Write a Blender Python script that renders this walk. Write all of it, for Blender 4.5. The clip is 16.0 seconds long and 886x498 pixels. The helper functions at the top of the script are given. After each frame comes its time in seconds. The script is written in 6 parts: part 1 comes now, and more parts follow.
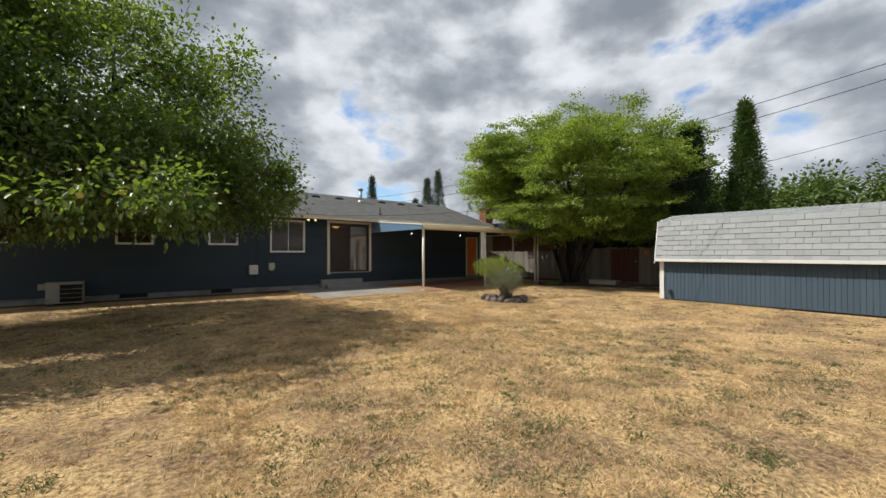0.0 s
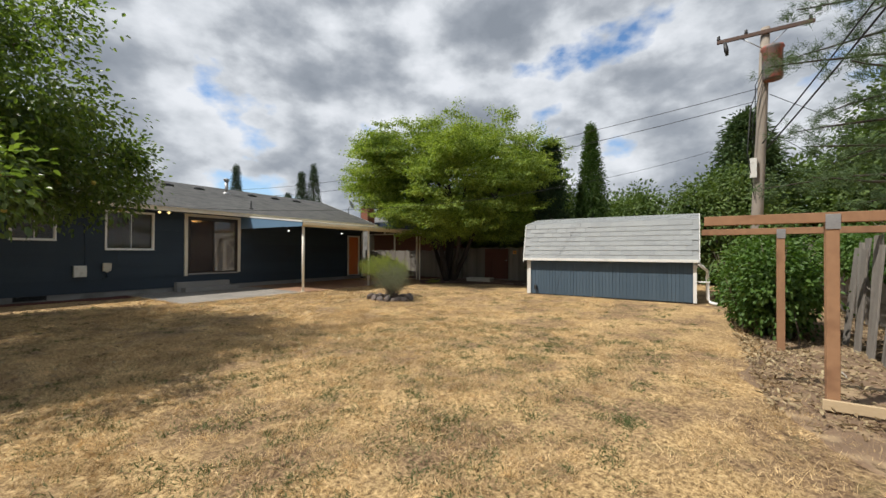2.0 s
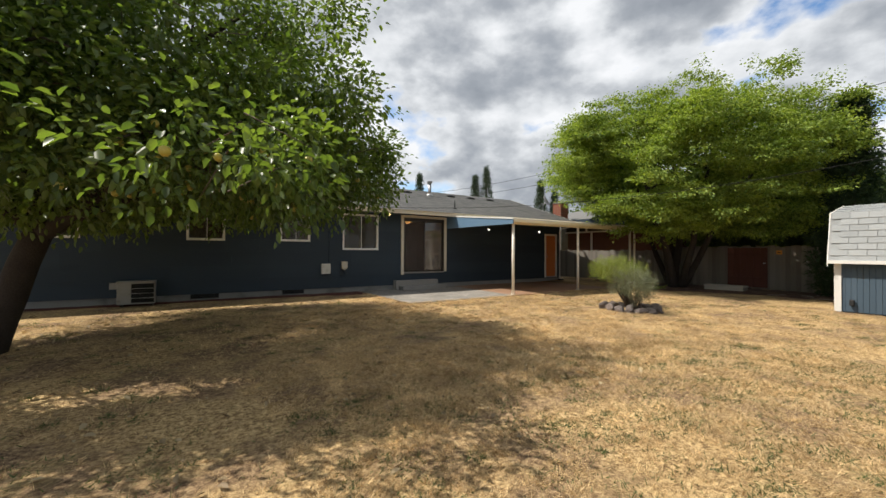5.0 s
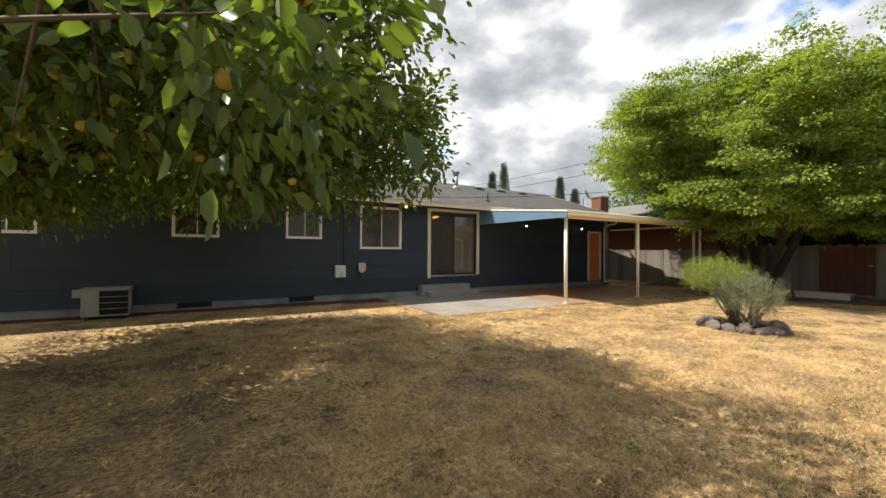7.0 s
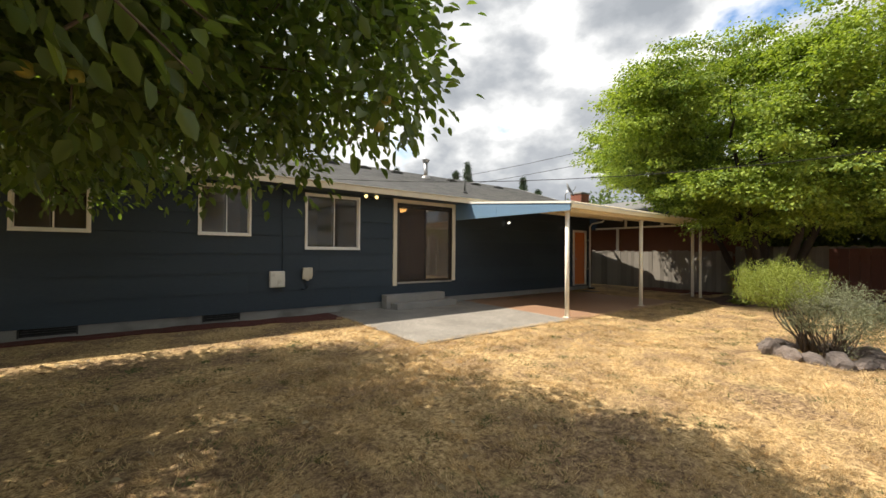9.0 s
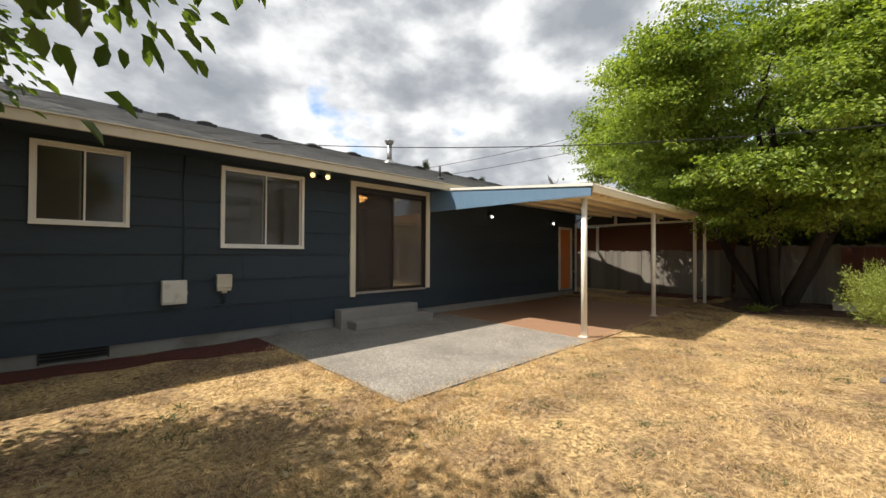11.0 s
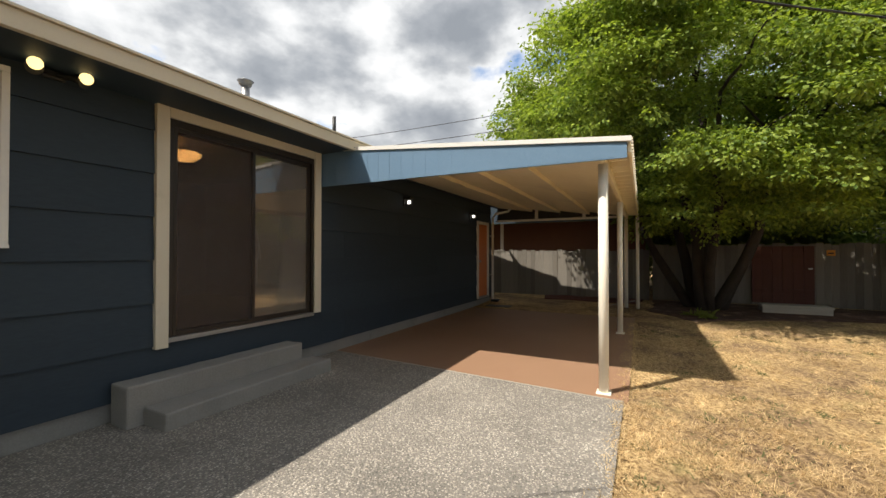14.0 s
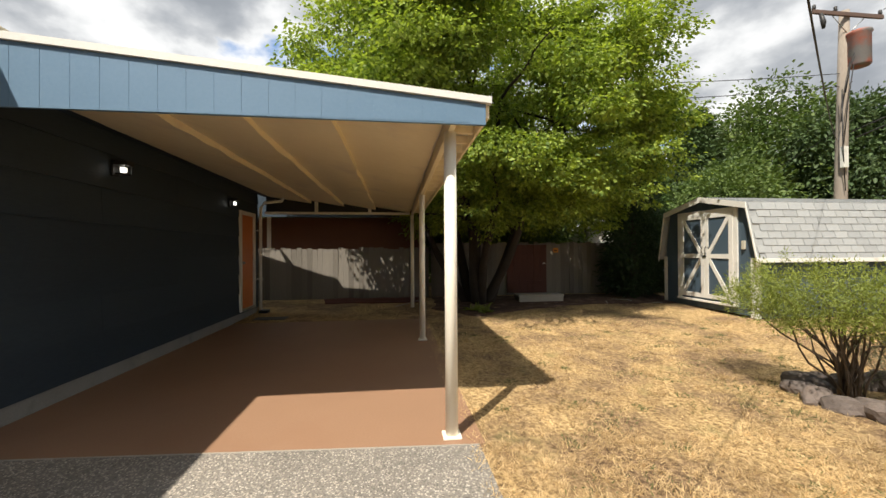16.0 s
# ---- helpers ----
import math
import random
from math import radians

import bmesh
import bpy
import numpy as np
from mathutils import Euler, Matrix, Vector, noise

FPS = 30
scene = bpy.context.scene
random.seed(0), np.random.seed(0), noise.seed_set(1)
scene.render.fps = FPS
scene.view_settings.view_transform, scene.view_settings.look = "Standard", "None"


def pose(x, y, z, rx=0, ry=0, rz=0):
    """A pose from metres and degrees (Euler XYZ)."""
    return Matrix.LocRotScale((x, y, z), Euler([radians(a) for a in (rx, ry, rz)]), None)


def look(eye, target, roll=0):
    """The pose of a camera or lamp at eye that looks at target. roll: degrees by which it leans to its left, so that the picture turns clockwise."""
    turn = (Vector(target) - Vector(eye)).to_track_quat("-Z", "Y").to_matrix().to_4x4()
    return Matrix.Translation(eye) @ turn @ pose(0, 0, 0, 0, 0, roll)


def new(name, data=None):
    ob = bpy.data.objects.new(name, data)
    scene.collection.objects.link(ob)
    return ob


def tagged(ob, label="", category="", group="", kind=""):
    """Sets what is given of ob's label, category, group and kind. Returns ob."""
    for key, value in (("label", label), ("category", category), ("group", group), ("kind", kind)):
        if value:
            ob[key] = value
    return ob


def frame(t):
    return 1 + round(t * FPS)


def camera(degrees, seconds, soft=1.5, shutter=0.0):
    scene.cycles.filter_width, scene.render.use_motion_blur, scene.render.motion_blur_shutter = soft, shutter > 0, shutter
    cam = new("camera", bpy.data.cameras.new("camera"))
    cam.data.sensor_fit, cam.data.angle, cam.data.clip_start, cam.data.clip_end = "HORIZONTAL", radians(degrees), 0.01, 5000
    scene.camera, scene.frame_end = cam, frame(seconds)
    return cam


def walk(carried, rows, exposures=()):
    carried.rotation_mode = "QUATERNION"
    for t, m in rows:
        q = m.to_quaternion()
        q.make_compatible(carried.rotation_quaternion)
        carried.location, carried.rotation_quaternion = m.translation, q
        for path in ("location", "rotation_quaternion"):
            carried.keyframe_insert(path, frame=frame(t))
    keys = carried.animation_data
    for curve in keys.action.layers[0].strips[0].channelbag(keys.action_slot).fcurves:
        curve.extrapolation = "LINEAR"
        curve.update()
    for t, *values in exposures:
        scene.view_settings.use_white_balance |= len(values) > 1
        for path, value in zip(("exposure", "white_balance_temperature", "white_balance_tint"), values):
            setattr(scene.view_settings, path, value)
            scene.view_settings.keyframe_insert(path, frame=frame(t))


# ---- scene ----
# ---------------------------------------------------------------- camera, light levels
EXPOSURES = [(0.0, 0.16, 6250, 10), (4.5, 0.27, 6400, 10), (7.0, 0.76, 6700, 10), (9.0, 0.8, 6800, 10), (12.5, 0.49, 6600, 10), (16.0, 0.6, 6700, 10)]
SKY, SUN = 0.095, 5.0
CLOUD_TURN = radians(-30)
cam = camera(97.24, 16.0)
ROWS = [
    (0.0, 0.001, 0.001, 1.404, -39.11, 0.65, 0.05),
    (0.5, -0.032, 0.002, 1.41, -45.78, 0.56, -0.22),
    (1.0, -0.064, 0.021, 1.414, -51.86, 0.54, -0.17),
    (1.5, -0.108, 0.081, 1.414, -55.63, 0.53, -0.19),
    (2.0, -0.185, 0.195, 1.41, -56.97, 0.52, -0.2),
    (2.5, -0.218, 0.401, 1.406, -55.71, 0.47, -0.26),
    (3.0, -0.217, 0.717, 1.403, -51.71, 0.45, -0.36),
    (3.5, -0.271, 1.069, 1.4, -46.11, 0.46, -0.44),
    (4.0, -0.283, 1.494, 1.393, -39.75, 0.47, -0.21),
    (4.5, -0.28, 1.95, 1.387, -35.03, 0.51, -0.2),
    (7.0, 0.372, 4.622, 1.376, -31.52, 0.43, -0.35),
    (7.5, 0.627, 5.153, 1.383, -32.2, 0.47, -0.34),
    (8.0, 0.907, 5.713, 1.39, -33.24, 0.51, -0.33),
    (8.5, 1.174, 6.244, 1.397, -34.97, 0.59, -0.34),
    (9.0, 1.418, 6.745, 1.405, -37.26, 0.5, -0.43),
    (11.5, 2.83, 9.325, 1.369, -45.46, 0.6, -0.34),
    (12.0, 3.111, 9.828, 1.374, -47.49, 0.37, -0.42),
    (12.5, 3.4, 10.288, 1.383, -49.89, 0.47, -0.27),
    (13.0, 3.757, 10.749, 1.396, -53.04, 0.59, -0.24),
    (13.5, 4.088, 11.148, 1.407, -57.2, 0.72, -0.14),
    (14.0, 4.459, 11.498, 1.413, -62.96, 0.64, -0.05),
    (14.5, 4.764, 11.778, 1.414, -69.52, 0.57, 0.07),
    (15.0, 5.115, 11.961, 1.414, -77.89, 0.5, 0.15),
    (15.5, 5.427, 12.128, 1.412, -86.61, 0.51, 0.28),
    (16.0, 5.751, 12.256, 1.41, -96.86, 0.38, 0.35),
]
walk(cam, [(t, pose(x, y, z, 90 + pitch, roll, yaw)) for t, x, y, z, yaw, pitch, roll in ROWS], EXPOSURES)

# ---------------------------------------------------------------- sky and sun
SUN_TO = Vector((-1.40, 1.05, 2.50)).normalized()
world = bpy.data.worlds.new("sky")
scene.world = world
world.use_nodes = True
wt = world.node_tree
wt.nodes.clear()


def wnode(kind, **inputs):
    n = wt.nodes.new(kind)
    for k, v in inputs.items():
        n.inputs[k.replace("_", " ")].default_value = v
    return n


wl = wt.links.new
sky = wt.nodes.new("ShaderNodeTexSky")
sky.sky_type = "NISHITA"
sky.sun_disc = False
sky.sun_elevation = radians(55)
sky.sun_rotation = radians(307)
sky.dust_density = 0.6
coord = wt.nodes.new("ShaderNodeTexCoord")


def wmath(op, a, b=None, clamp=False):
    n = wt.nodes.new("ShaderNodeMath")
    n.operation, n.use_clamp = op, clamp
    for i, v in enumerate((a, b)):
        if v is None:
            continue
        if isinstance(v, (int, float)):
            n.inputs[i].default_value = v
        else:
            wl(v, n.inputs[i])
    return n.outputs[0]


# heaped clouds, a little flattened
shift = wt.nodes.new("ShaderNodeMapping")
shift.inputs["Rotation"].default_value = (0.0, 0.0, CLOUD_TURN)
shift.inputs["Scale"].default_value = (1.0, 1.0, 1.7)
wl(coord.outputs["Generated"], shift.inputs[0])


def wnoise(scale, detail, rough, vec, warp=0.0):
    n = wnode("ShaderNodeTexNoise", Scale=scale, Detail=detail, Roughness=rough, Distortion=warp)
    wl(vec, n.inputs["Vector"])
    return n.outputs[0]


sunward = wt.nodes.new("ShaderNodeVectorMath")
sunward.operation = "ADD"
sunward.inputs[1].default_value = (-0.05, 0.02, 0.07)
wl(shift.outputs[0], sunward.inputs[0])
big = wnoise(3.3, 9, 0.5, shift.outputs[0])
shade = wnoise(6.0, 10, 0.52, shift.outputs[0])
shade_sunward = wnoise(6.0, 10, 0.52, sunward.outputs[0])
relief = wmath("SUBTRACT", shade_sunward, shade)


def wramp(fac, stops):
    n = wt.nodes.new("ShaderNodeValToRGB")
    els = n.color_ramp.elements
    els[0].position, els[0].color = stops[0][0], (*stops[0][1], 1)
    els[1].position, els[1].color = stops[-1][0], (*stops[-1][1], 1)
    for p, c in stops[1:-1]:
        e = els.new(p)
        e.color = (*c, 1)
    wl(fac, n.inputs[0])
    return n.outputs[0]


cover = wramp(big, [(0.345, (0, 0, 0)), (0.405, (1, 1, 1))])
tone = wramp(wmath("ADD", wmath("ADD", wmath("MULTIPLY", big, 0.6), wmath("MULTIPLY", shade, 0.4)), wmath("MULTIPLY", relief, 0.45)),
             [(0.40, (7.9, 8.0, 8.15)), (0.46, (6.3, 6.5, 6.7)), (0.505, (4.5, 4.72, 5.0)), (0.55, (3.3, 3.55, 3.9)), (0.62, (2.5, 2.75, 3.1))])
hs = wt.nodes.new("ShaderNodeHueSaturation")
hs.inputs["Saturation"].default_value = 1.15
hs.inputs["Value"].default_value = 1.5
wl(sky.outputs[0], hs.inputs["Color"])
mixn = wt.nodes.new("ShaderNodeMix")
mixn.data_type = "RGBA"
wl(cover, mixn.inputs[0])
wl(hs.outputs[0], mixn.inputs[6])
wl(tone, mixn.inputs[7])
bg = wt.nodes.new("ShaderNodeBackground")
bg.inputs["Strength"].default_value = SKY
wl(mixn.outputs[2], bg.inputs["Color"])
wo = wt.nodes.new("ShaderNodeOutputWorld")
wl(bg.outputs[0], wo.inputs[0])

sun_data = bpy.data.lights.new("sun", "SUN")
sun_data.energy, sun_data.angle, sun_data.color = SUN, radians(0.6), (1.0, 0.93, 0.82)
sun = new("sun", sun_data)
sun.matrix_world = look((0, 0, 30), Vector((0, 0, 30)) - SUN_TO)

# ---------------------------------------------------------------- materials


def shader(name, a, b=None, rough=0.8, scale=3.0, fine=60.0, bump=0.15, metal=0.0, contrast=0.5, rnd=0.0, island=0.0,
           stretch=(1, 1, 1), spec=0.4, stain=None, stain_at=0.62, stain_scale=0.8, emit=None, glow=0.0):
    """Two-scale surface: colours a and b mixed by broad and fine noise, fine relief, piece-to-piece variation, stains."""
    m = bpy.data.materials.new(name)
    m.use_nodes = True
    t = m.node_tree
    bs = t.nodes["Principled BSDF"]
    L = t.links.new
    b = b or tuple(c * 0.75 for c in a)
    tc = t.nodes.new("ShaderNodeTexCoord")
    mp = t.nodes.new("ShaderNodeMapping")
    mp.inputs["Scale"].default_value = stretch
    L(tc.outputs["Object"], mp.inputs[0])
    n1 = t.nodes.new("ShaderNodeTexNoise")
    n1.inputs["Scale"].default_value, n1.inputs["Detail"].default_value = scale, 5
    n2 = t.nodes.new("ShaderNodeTexNoise")
    n2.inputs["Scale"].default_value, n2.inputs["Detail"].default_value = fine, 4
    L(mp.outputs[0], n1.inputs["Vector"])
    L(mp.outputs[0], n2.inputs["Vector"])
    add = t.nodes.new("ShaderNodeMath")
    add.operation = "ADD"
    L(n1.outputs[0], add.inputs[0])
    L(n2.outputs[0], add.inputs[1])
    last = add.outputs[0]
    for amount, src in ((rnd, "ShaderNodeObjectInfo"), (island, "ShaderNodeNewGeometry")):
        if amount:
            o = t.nodes.new(src)
            k = t.nodes.new("ShaderNodeMath")
            k.operation = "MULTIPLY_ADD"
            L(o.outputs["Random" if rnd and src == "ShaderNodeObjectInfo" else "Random Per Island"], k.inputs[0])
            k.inputs[1].default_value = amount * 1.2
            L(last, k.inputs[2])
            sub = t.nodes.new("ShaderNodeMath")
            sub.operation = "SUBTRACT"
            L(k.outputs[0], sub.inputs[0])
            sub.inputs[1].default_value = amount * 0.6
            last = sub.outputs[0]
    mr = t.nodes.new("ShaderNodeMapRange")
    mr.inputs["From Min"].default_value, mr.inputs["From Max"].default_value = 1.0 - contrast, 1.0 + contrast
    L(last, mr.inputs[0])
    mx = t.nodes.new("ShaderNodeMix")
    mx.data_type = "RGBA"
    mx.inputs[6].default_value, mx.inputs[7].default_value = (*a, 1), (*b, 1)
    L(mr.outputs[0], mx.inputs[0])
    col = mx.outputs[2]
    if stain:
        n3 = t.nodes.new("ShaderNodeTexNoise")
        n3.inputs["Scale"].default_value, n3.inputs["Detail"].default_value = stain_scale, 8
        L(tc.outputs["Object"], n3.inputs["Vector"])
        r3 = t.nodes.new("ShaderNodeMapRange")
        r3.inputs["From Min"].default_value, r3.inputs["From Max"].default_value = stain_at - 0.08, stain_at + 0.08
        L(n3.outputs[0], r3.inputs[0])
        m3 = t.nodes.new("ShaderNodeMix")
        m3.data_type = "RGBA"
        m3.inputs[7].default_value = (*stain, 1)
        L(r3.outputs[0], m3.inputs[0])
        L(col, m3.inputs[6])
        col = m3.outputs[2]
    L(col, bs.inputs["Base Color"])
    bs.inputs["Roughness"].default_value, bs.inputs["Metallic"].default_value = rough, metal
    bs.inputs["Specular IOR Level"].default_value = spec
    if bump:
        bp = t.nodes.new("ShaderNodeBump")
        bp.inputs["Strength"].default_value, bp.inputs["Distance"].default_value = bump, 0.01
        L(n2.outputs[0], bp.inputs["Height"])
        L(bp.outputs[0], bs.inputs["Normal"])
    if emit:
        bs.inputs["Emission Color"].default_value, bs.inputs["Emission Strength"].default_value = (*emit, 1), glow
    return m


def leaf_shader(name, a, b, through_tint, rough=0.45, mixing=0.35, gloss=0.3, patch=0.9, each=0.75):
    """Leaves: colour from leaf to leaf, light through the blade, a waxy face."""
    m = bpy.data.materials.new(name)
    m.use_nodes = True
    t = m.node_tree
    L = t.links.new
    bs = t.nodes["Principled BSDF"]
    out = t.nodes["Material Output"]
    g = t.nodes.new("ShaderNodeNewGeometry")
    tc = t.nodes.new("ShaderNodeTexCoord")
    n1 = t.nodes.new("ShaderNodeTexNoise")
    n1.inputs["Scale"].default_value, n1.inputs["Detail"].default_value = patch, 4
    L(tc.outputs["Object"], n1.inputs["Vector"])
    k = t.nodes.new("ShaderNodeMath")
    k.operation = "MULTIPLY_ADD"
    L(g.outputs["Random Per Island"], k.inputs[0])
    k.inputs[1].default_value = each
    L(n1.outputs[0], k.inputs[2])
    mr = t.nodes.new("ShaderNodeMapRange")
    mr.inputs["From Min"].default_value, mr.inputs["From Max"].default_value = 0.35, 1.25
    L(k.outputs[0], mr.inputs[0])
    mx = t.nodes.new("ShaderNodeMix")
    mx.data_type = "RGBA"
    mx.inputs[6].default_value, mx.inputs[7].default_value = (*a, 1), (*b, 1)
    L(mr.outputs[0], mx.inputs[0])
    L(mx.outputs[2], bs.inputs["Base Color"])
    bs.inputs["Roughness"].default_value = rough
    bs.inputs["Specular IOR Level"].default_value = gloss
    tr = t.nodes.new("ShaderNodeBsdfTranslucent")
    m2 = t.nodes.new("ShaderNodeMix")
    m2.data_type, m2.blend_type = "RGBA", "MULTIPLY"
    m2.inputs[0].default_value = 1.0
    L(mx.outputs[2], m2.inputs[6])
    m2.inputs[7].default_value = (*through_tint, 1)
    L(m2.outputs[2], tr.inputs["Color"])
    ms = t.nodes.new("ShaderNodeMixShader")
    ms.inputs[0].default_value = mixing
    L(bs.outputs[0], ms.inputs[1])
    L(tr.outputs[0], ms.inputs[2])
    L(ms.outputs[0], out.inputs["Surface"])
    return m


def glass_shader(name, tint=(0.8, 0.82, 0.8), ior=1.5, boost=1.0, haze=0.05):
    m = bpy.data.materials.new(name)
    m.use_nodes = True
    t = m.node_tree
    t.nodes.remove(t.nodes["Principled BSDF"])
    L = t.links.new
    tr = t.nodes.new("ShaderNodeBsdfTransparent")
    tr.inputs[0].default_value = (*tint, 1)
    gl = t.nodes.new("ShaderNodeBsdfGlossy")
    gl.inputs["Roughness"].default_value = 0.015
    fr = t.nodes.new("ShaderNodeFresnel")
    fr.inputs[0].default_value = ior
    mu = t.nodes.new("ShaderNodeMath")
    mu.operation, mu.use_clamp = "MULTIPLY", True
    mu.inputs[1].default_value = boost
    L(fr.outputs[0], mu.inputs[0])
    ms = t.nodes.new("ShaderNodeMixShader")
    L(mu.outputs[0], ms.inputs[0])
    L(tr.outputs[0], ms.inputs[1])
    L(gl.outputs[0], ms.inputs[2])
    # patchy pale diffuse haze mixed into the pane
    df = t.nodes.new("ShaderNodeBsdfDiffuse")
    df.inputs[0].default_value = (0.5, 0.46, 0.4, 1)
    tc = t.nodes.new("ShaderNodeTexCoord")
    n1 = t.nodes.new("ShaderNodeTexNoise")
    n1.inputs["Scale"].default_value, n1.inputs["Detail"].default_value = 2.5, 6
    L(tc.outputs["Object"], n1.inputs["Vector"])
    mr = t.nodes.new("ShaderNodeMapRange")
    mr.inputs["From Min"].default_value, mr.inputs["From Max"].default_value = 0.25, 0.75
    mr.inputs["To Min"].default_value, mr.inputs["To Max"].default_value = haze * 0.5, haze * 1.5
    L(n1.outputs[0], mr.inputs[0])
    md = t.nodes.new("ShaderNodeMixShader")
    L(mr.outputs[0], md.inputs[0])
    L(ms.outputs[0], md.inputs[1])
    L(df.outputs[0], md.inputs[2])
    L(md.outputs[0], t.nodes["Material Output"].inputs["Surface"])
    return m


M_SIDING = shader("navy_siding_paint", (0.025, 0.037, 0.051), (0.036, 0.052, 0.068), rough=0.62, scale=1.2, fine=40, bump=0.12, stretch=(0.35, 1, 1.5), rnd=0.35, spec=0.25)
M_NAVY = shader("navy_trim_paint", (0.022, 0.037, 0.055), (0.03, 0.048, 0.068), rough=0.6, scale=2, fine=70, bump=0.08)
M_BLUE = shader("blue_gable_paint", (0.105, 0.19, 0.29), (0.13, 0.22, 0.325), rough=0.55, scale=2, fine=50, bump=0.06, stain=(0.10, 0.16, 0.23), stain_at=0.68)
M_SHED = shader("slate_blue_shed_paint", (0.05, 0.08, 0.11), (0.066, 0.10, 0.135), rough=0.65, scale=3, fine=60, bump=0.12, rnd=0.5, stretch=(1, 1, 0.3))
M_CREAM = shader("cream_trim_paint", (0.66, 0.6, 0.48), (0.6, 0.54, 0.42), rough=0.5, scale=3, fine=80, bump=0.06, stain=(0.42, 0.36, 0.27), stain_at=0.7, stain_scale=2.5)
M_CEIL = shader("cream_ceiling_paint", (0.9, 0.81, 0.6), (0.82, 0.72, 0.5), rough=0.6, scale=1.4, fine=25, bump=0.05, stretch=(1, 0.5, 1), stain=(0.74, 0.65, 0.5), stain_at=0.66, stain_scale=1.6)
M_WHITE = shader("white_paint", (0.74, 0.73, 0.69), (0.63, 0.62, 0.58), rough=0.5, scale=3, fine=60, bump=0.05, stain=(0.48, 0.47, 0.43), stain_at=0.68, stain_scale=3)
M_VINYL = shader("white_vinyl", (0.78, 0.76, 0.71), (0.7, 0.68, 0.63), rough=0.4, scale=4, fine=60, bump=0.02)
M_ROOF = shader("grey_asphalt_shingle", (0.115, 0.115, 0.112), (0.19, 0.188, 0.18), rough=0.92, scale=2, fine=240, bump=0.4, island=0.7, contrast=0.6)
M_SROOF = shader("light_grey_shingle", (0.25, 0.265, 0.27), (0.36, 0.375, 0.375), rough=0.9, scale=2, fine=220, bump=0.3, rnd=0.5, island=0.0, contrast=0.6, stain=(0.22, 0.23, 0.23), stain_at=0.63, stain_scale=2)
M_CONC = shader("grey_concrete", (0.27, 0.265, 0.25), (0.19, 0.185, 0.175), rough=0.85, scale=2.2, fine=90, bump=0.2, stain=(0.14, 0.135, 0.125), stain_at=0.6, stain_scale=1.7)
M_STEP = shader("dark_worn_concrete", (0.3, 0.285, 0.262), (0.2, 0.19, 0.176), rough=0.9, scale=3, fine=70, bump=0.35, stain=(0.26, 0.25, 0.235), stain_at=0.66, stain_scale=4)
M_BROWN = shader("brown_patio_paint", (0.31, 0.185, 0.115), (0.255, 0.15, 0.092), rough=0.6, scale=0.9, fine=60, bump=0.08, stain=(0.27, 0.155, 0.095), stain_at=0.6, stain_scale=1.1)
M_DOOR = shader("orange_door_paint", (0.62, 0.19, 0.05), (0.55, 0.155, 0.04), rough=0.45, scale=3, fine=50, bump=0.03)
M_BRONZE = shader("dark_bronze_frame", (0.03, 0.024, 0.02), (0.042, 0.033, 0.027), rough=0.4, scale=6, fine=80, bump=0.02, metal=0.3)
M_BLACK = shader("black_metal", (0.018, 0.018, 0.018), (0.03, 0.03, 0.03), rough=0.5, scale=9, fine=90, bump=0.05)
M_DARK = shader("dark_void", (0.01, 0.01, 0.01), (0.015, 0.015, 0.015), rough=0.9, scale=9, fine=90, bump=0.0)
M_METAL = shader("galvanised_metal", (0.42, 0.42, 0.42), (0.3, 0.3, 0.3), rough=0.45, scale=8, fine=60, bump=0.05, metal=0.8, stain=(0.25, 0.2, 0.16), stain_at=0.66, stain_scale=5)
M_BEIGE = shader("beige_enamel", (0.55, 0.52, 0.43), (0.47, 0.44, 0.36), rough=0.45, scale=5, fine=60, bump=0.03, stain=(0.3, 0.25, 0.18), stain_at=0.7, stain_scale=6)
M_CONDENSER = shader("dull_grey_enamel", (0.3, 0.29, 0.26), (0.24, 0.23, 0.2), rough=0.5, scale=5, fine=60, bump=0.03, stain=(0.17, 0.15, 0.12), stain_at=0.66, stain_scale=5)
M_GREYBOX = shader("pale_grey_enamel", (0.62, 0.62, 0.58), (0.54, 0.54, 0.5), rough=0.45, scale=5, fine=60, bump=0.03, stain=(0.4, 0.37, 0.32), stain_at=0.7, stain_scale=6)
M_FENCE = shader("weathered_grey_cedar", (0.22, 0.20, 0.172), (0.13, 0.116, 0.098), rough=0.9, scale=1.6, fine=22, bump=0.5, rnd=0.9, stretch=(4, 4, 0.35), stain=(0.085, 0.075, 0.062), stain_at=0.6, stain_scale=1.4)
M_OLDWOOD = shader("silvered_old_wood", (0.23, 0.21, 0.185), (0.12, 0.105, 0.09), rough=0.95, scale=2, fine=30, bump=0.7, rnd=0.8, stretch=(5, 5, 0.4))
M_CEDAR = shader("new_cedar", (0.31, 0.172, 0.09), (0.2, 0.105, 0.055), rough=0.75, scale=2, fine=26, bump=0.3, rnd=0.5, stretch=(5, 0.6, 0.5), stain=(0.17, 0.085, 0.045), stain_at=0.64, stain_scale=3)
M_PLANK = shader("pale_raw_lumber", (0.52, 0.40, 0.25), (0.42, 0.31, 0.18), rough=0.8, scale=3, fine=40, bump=0.25, stretch=(4, 0.5, 4))
M_GATE = shader("red_brown_gate_paint", (0.11, 0.038, 0.027), (0.08, 0.028, 0.02), rough=0.7, scale=3, fine=40, bump=0.2, rnd=0.4, stretch=(4, 4, 0.4))
M_NEIGH = shader("brown_wall_paint", (0.12, 0.05, 0.028), (0.095, 0.038, 0.022), rough=0.8, scale=2, fine=40, bump=0.1)
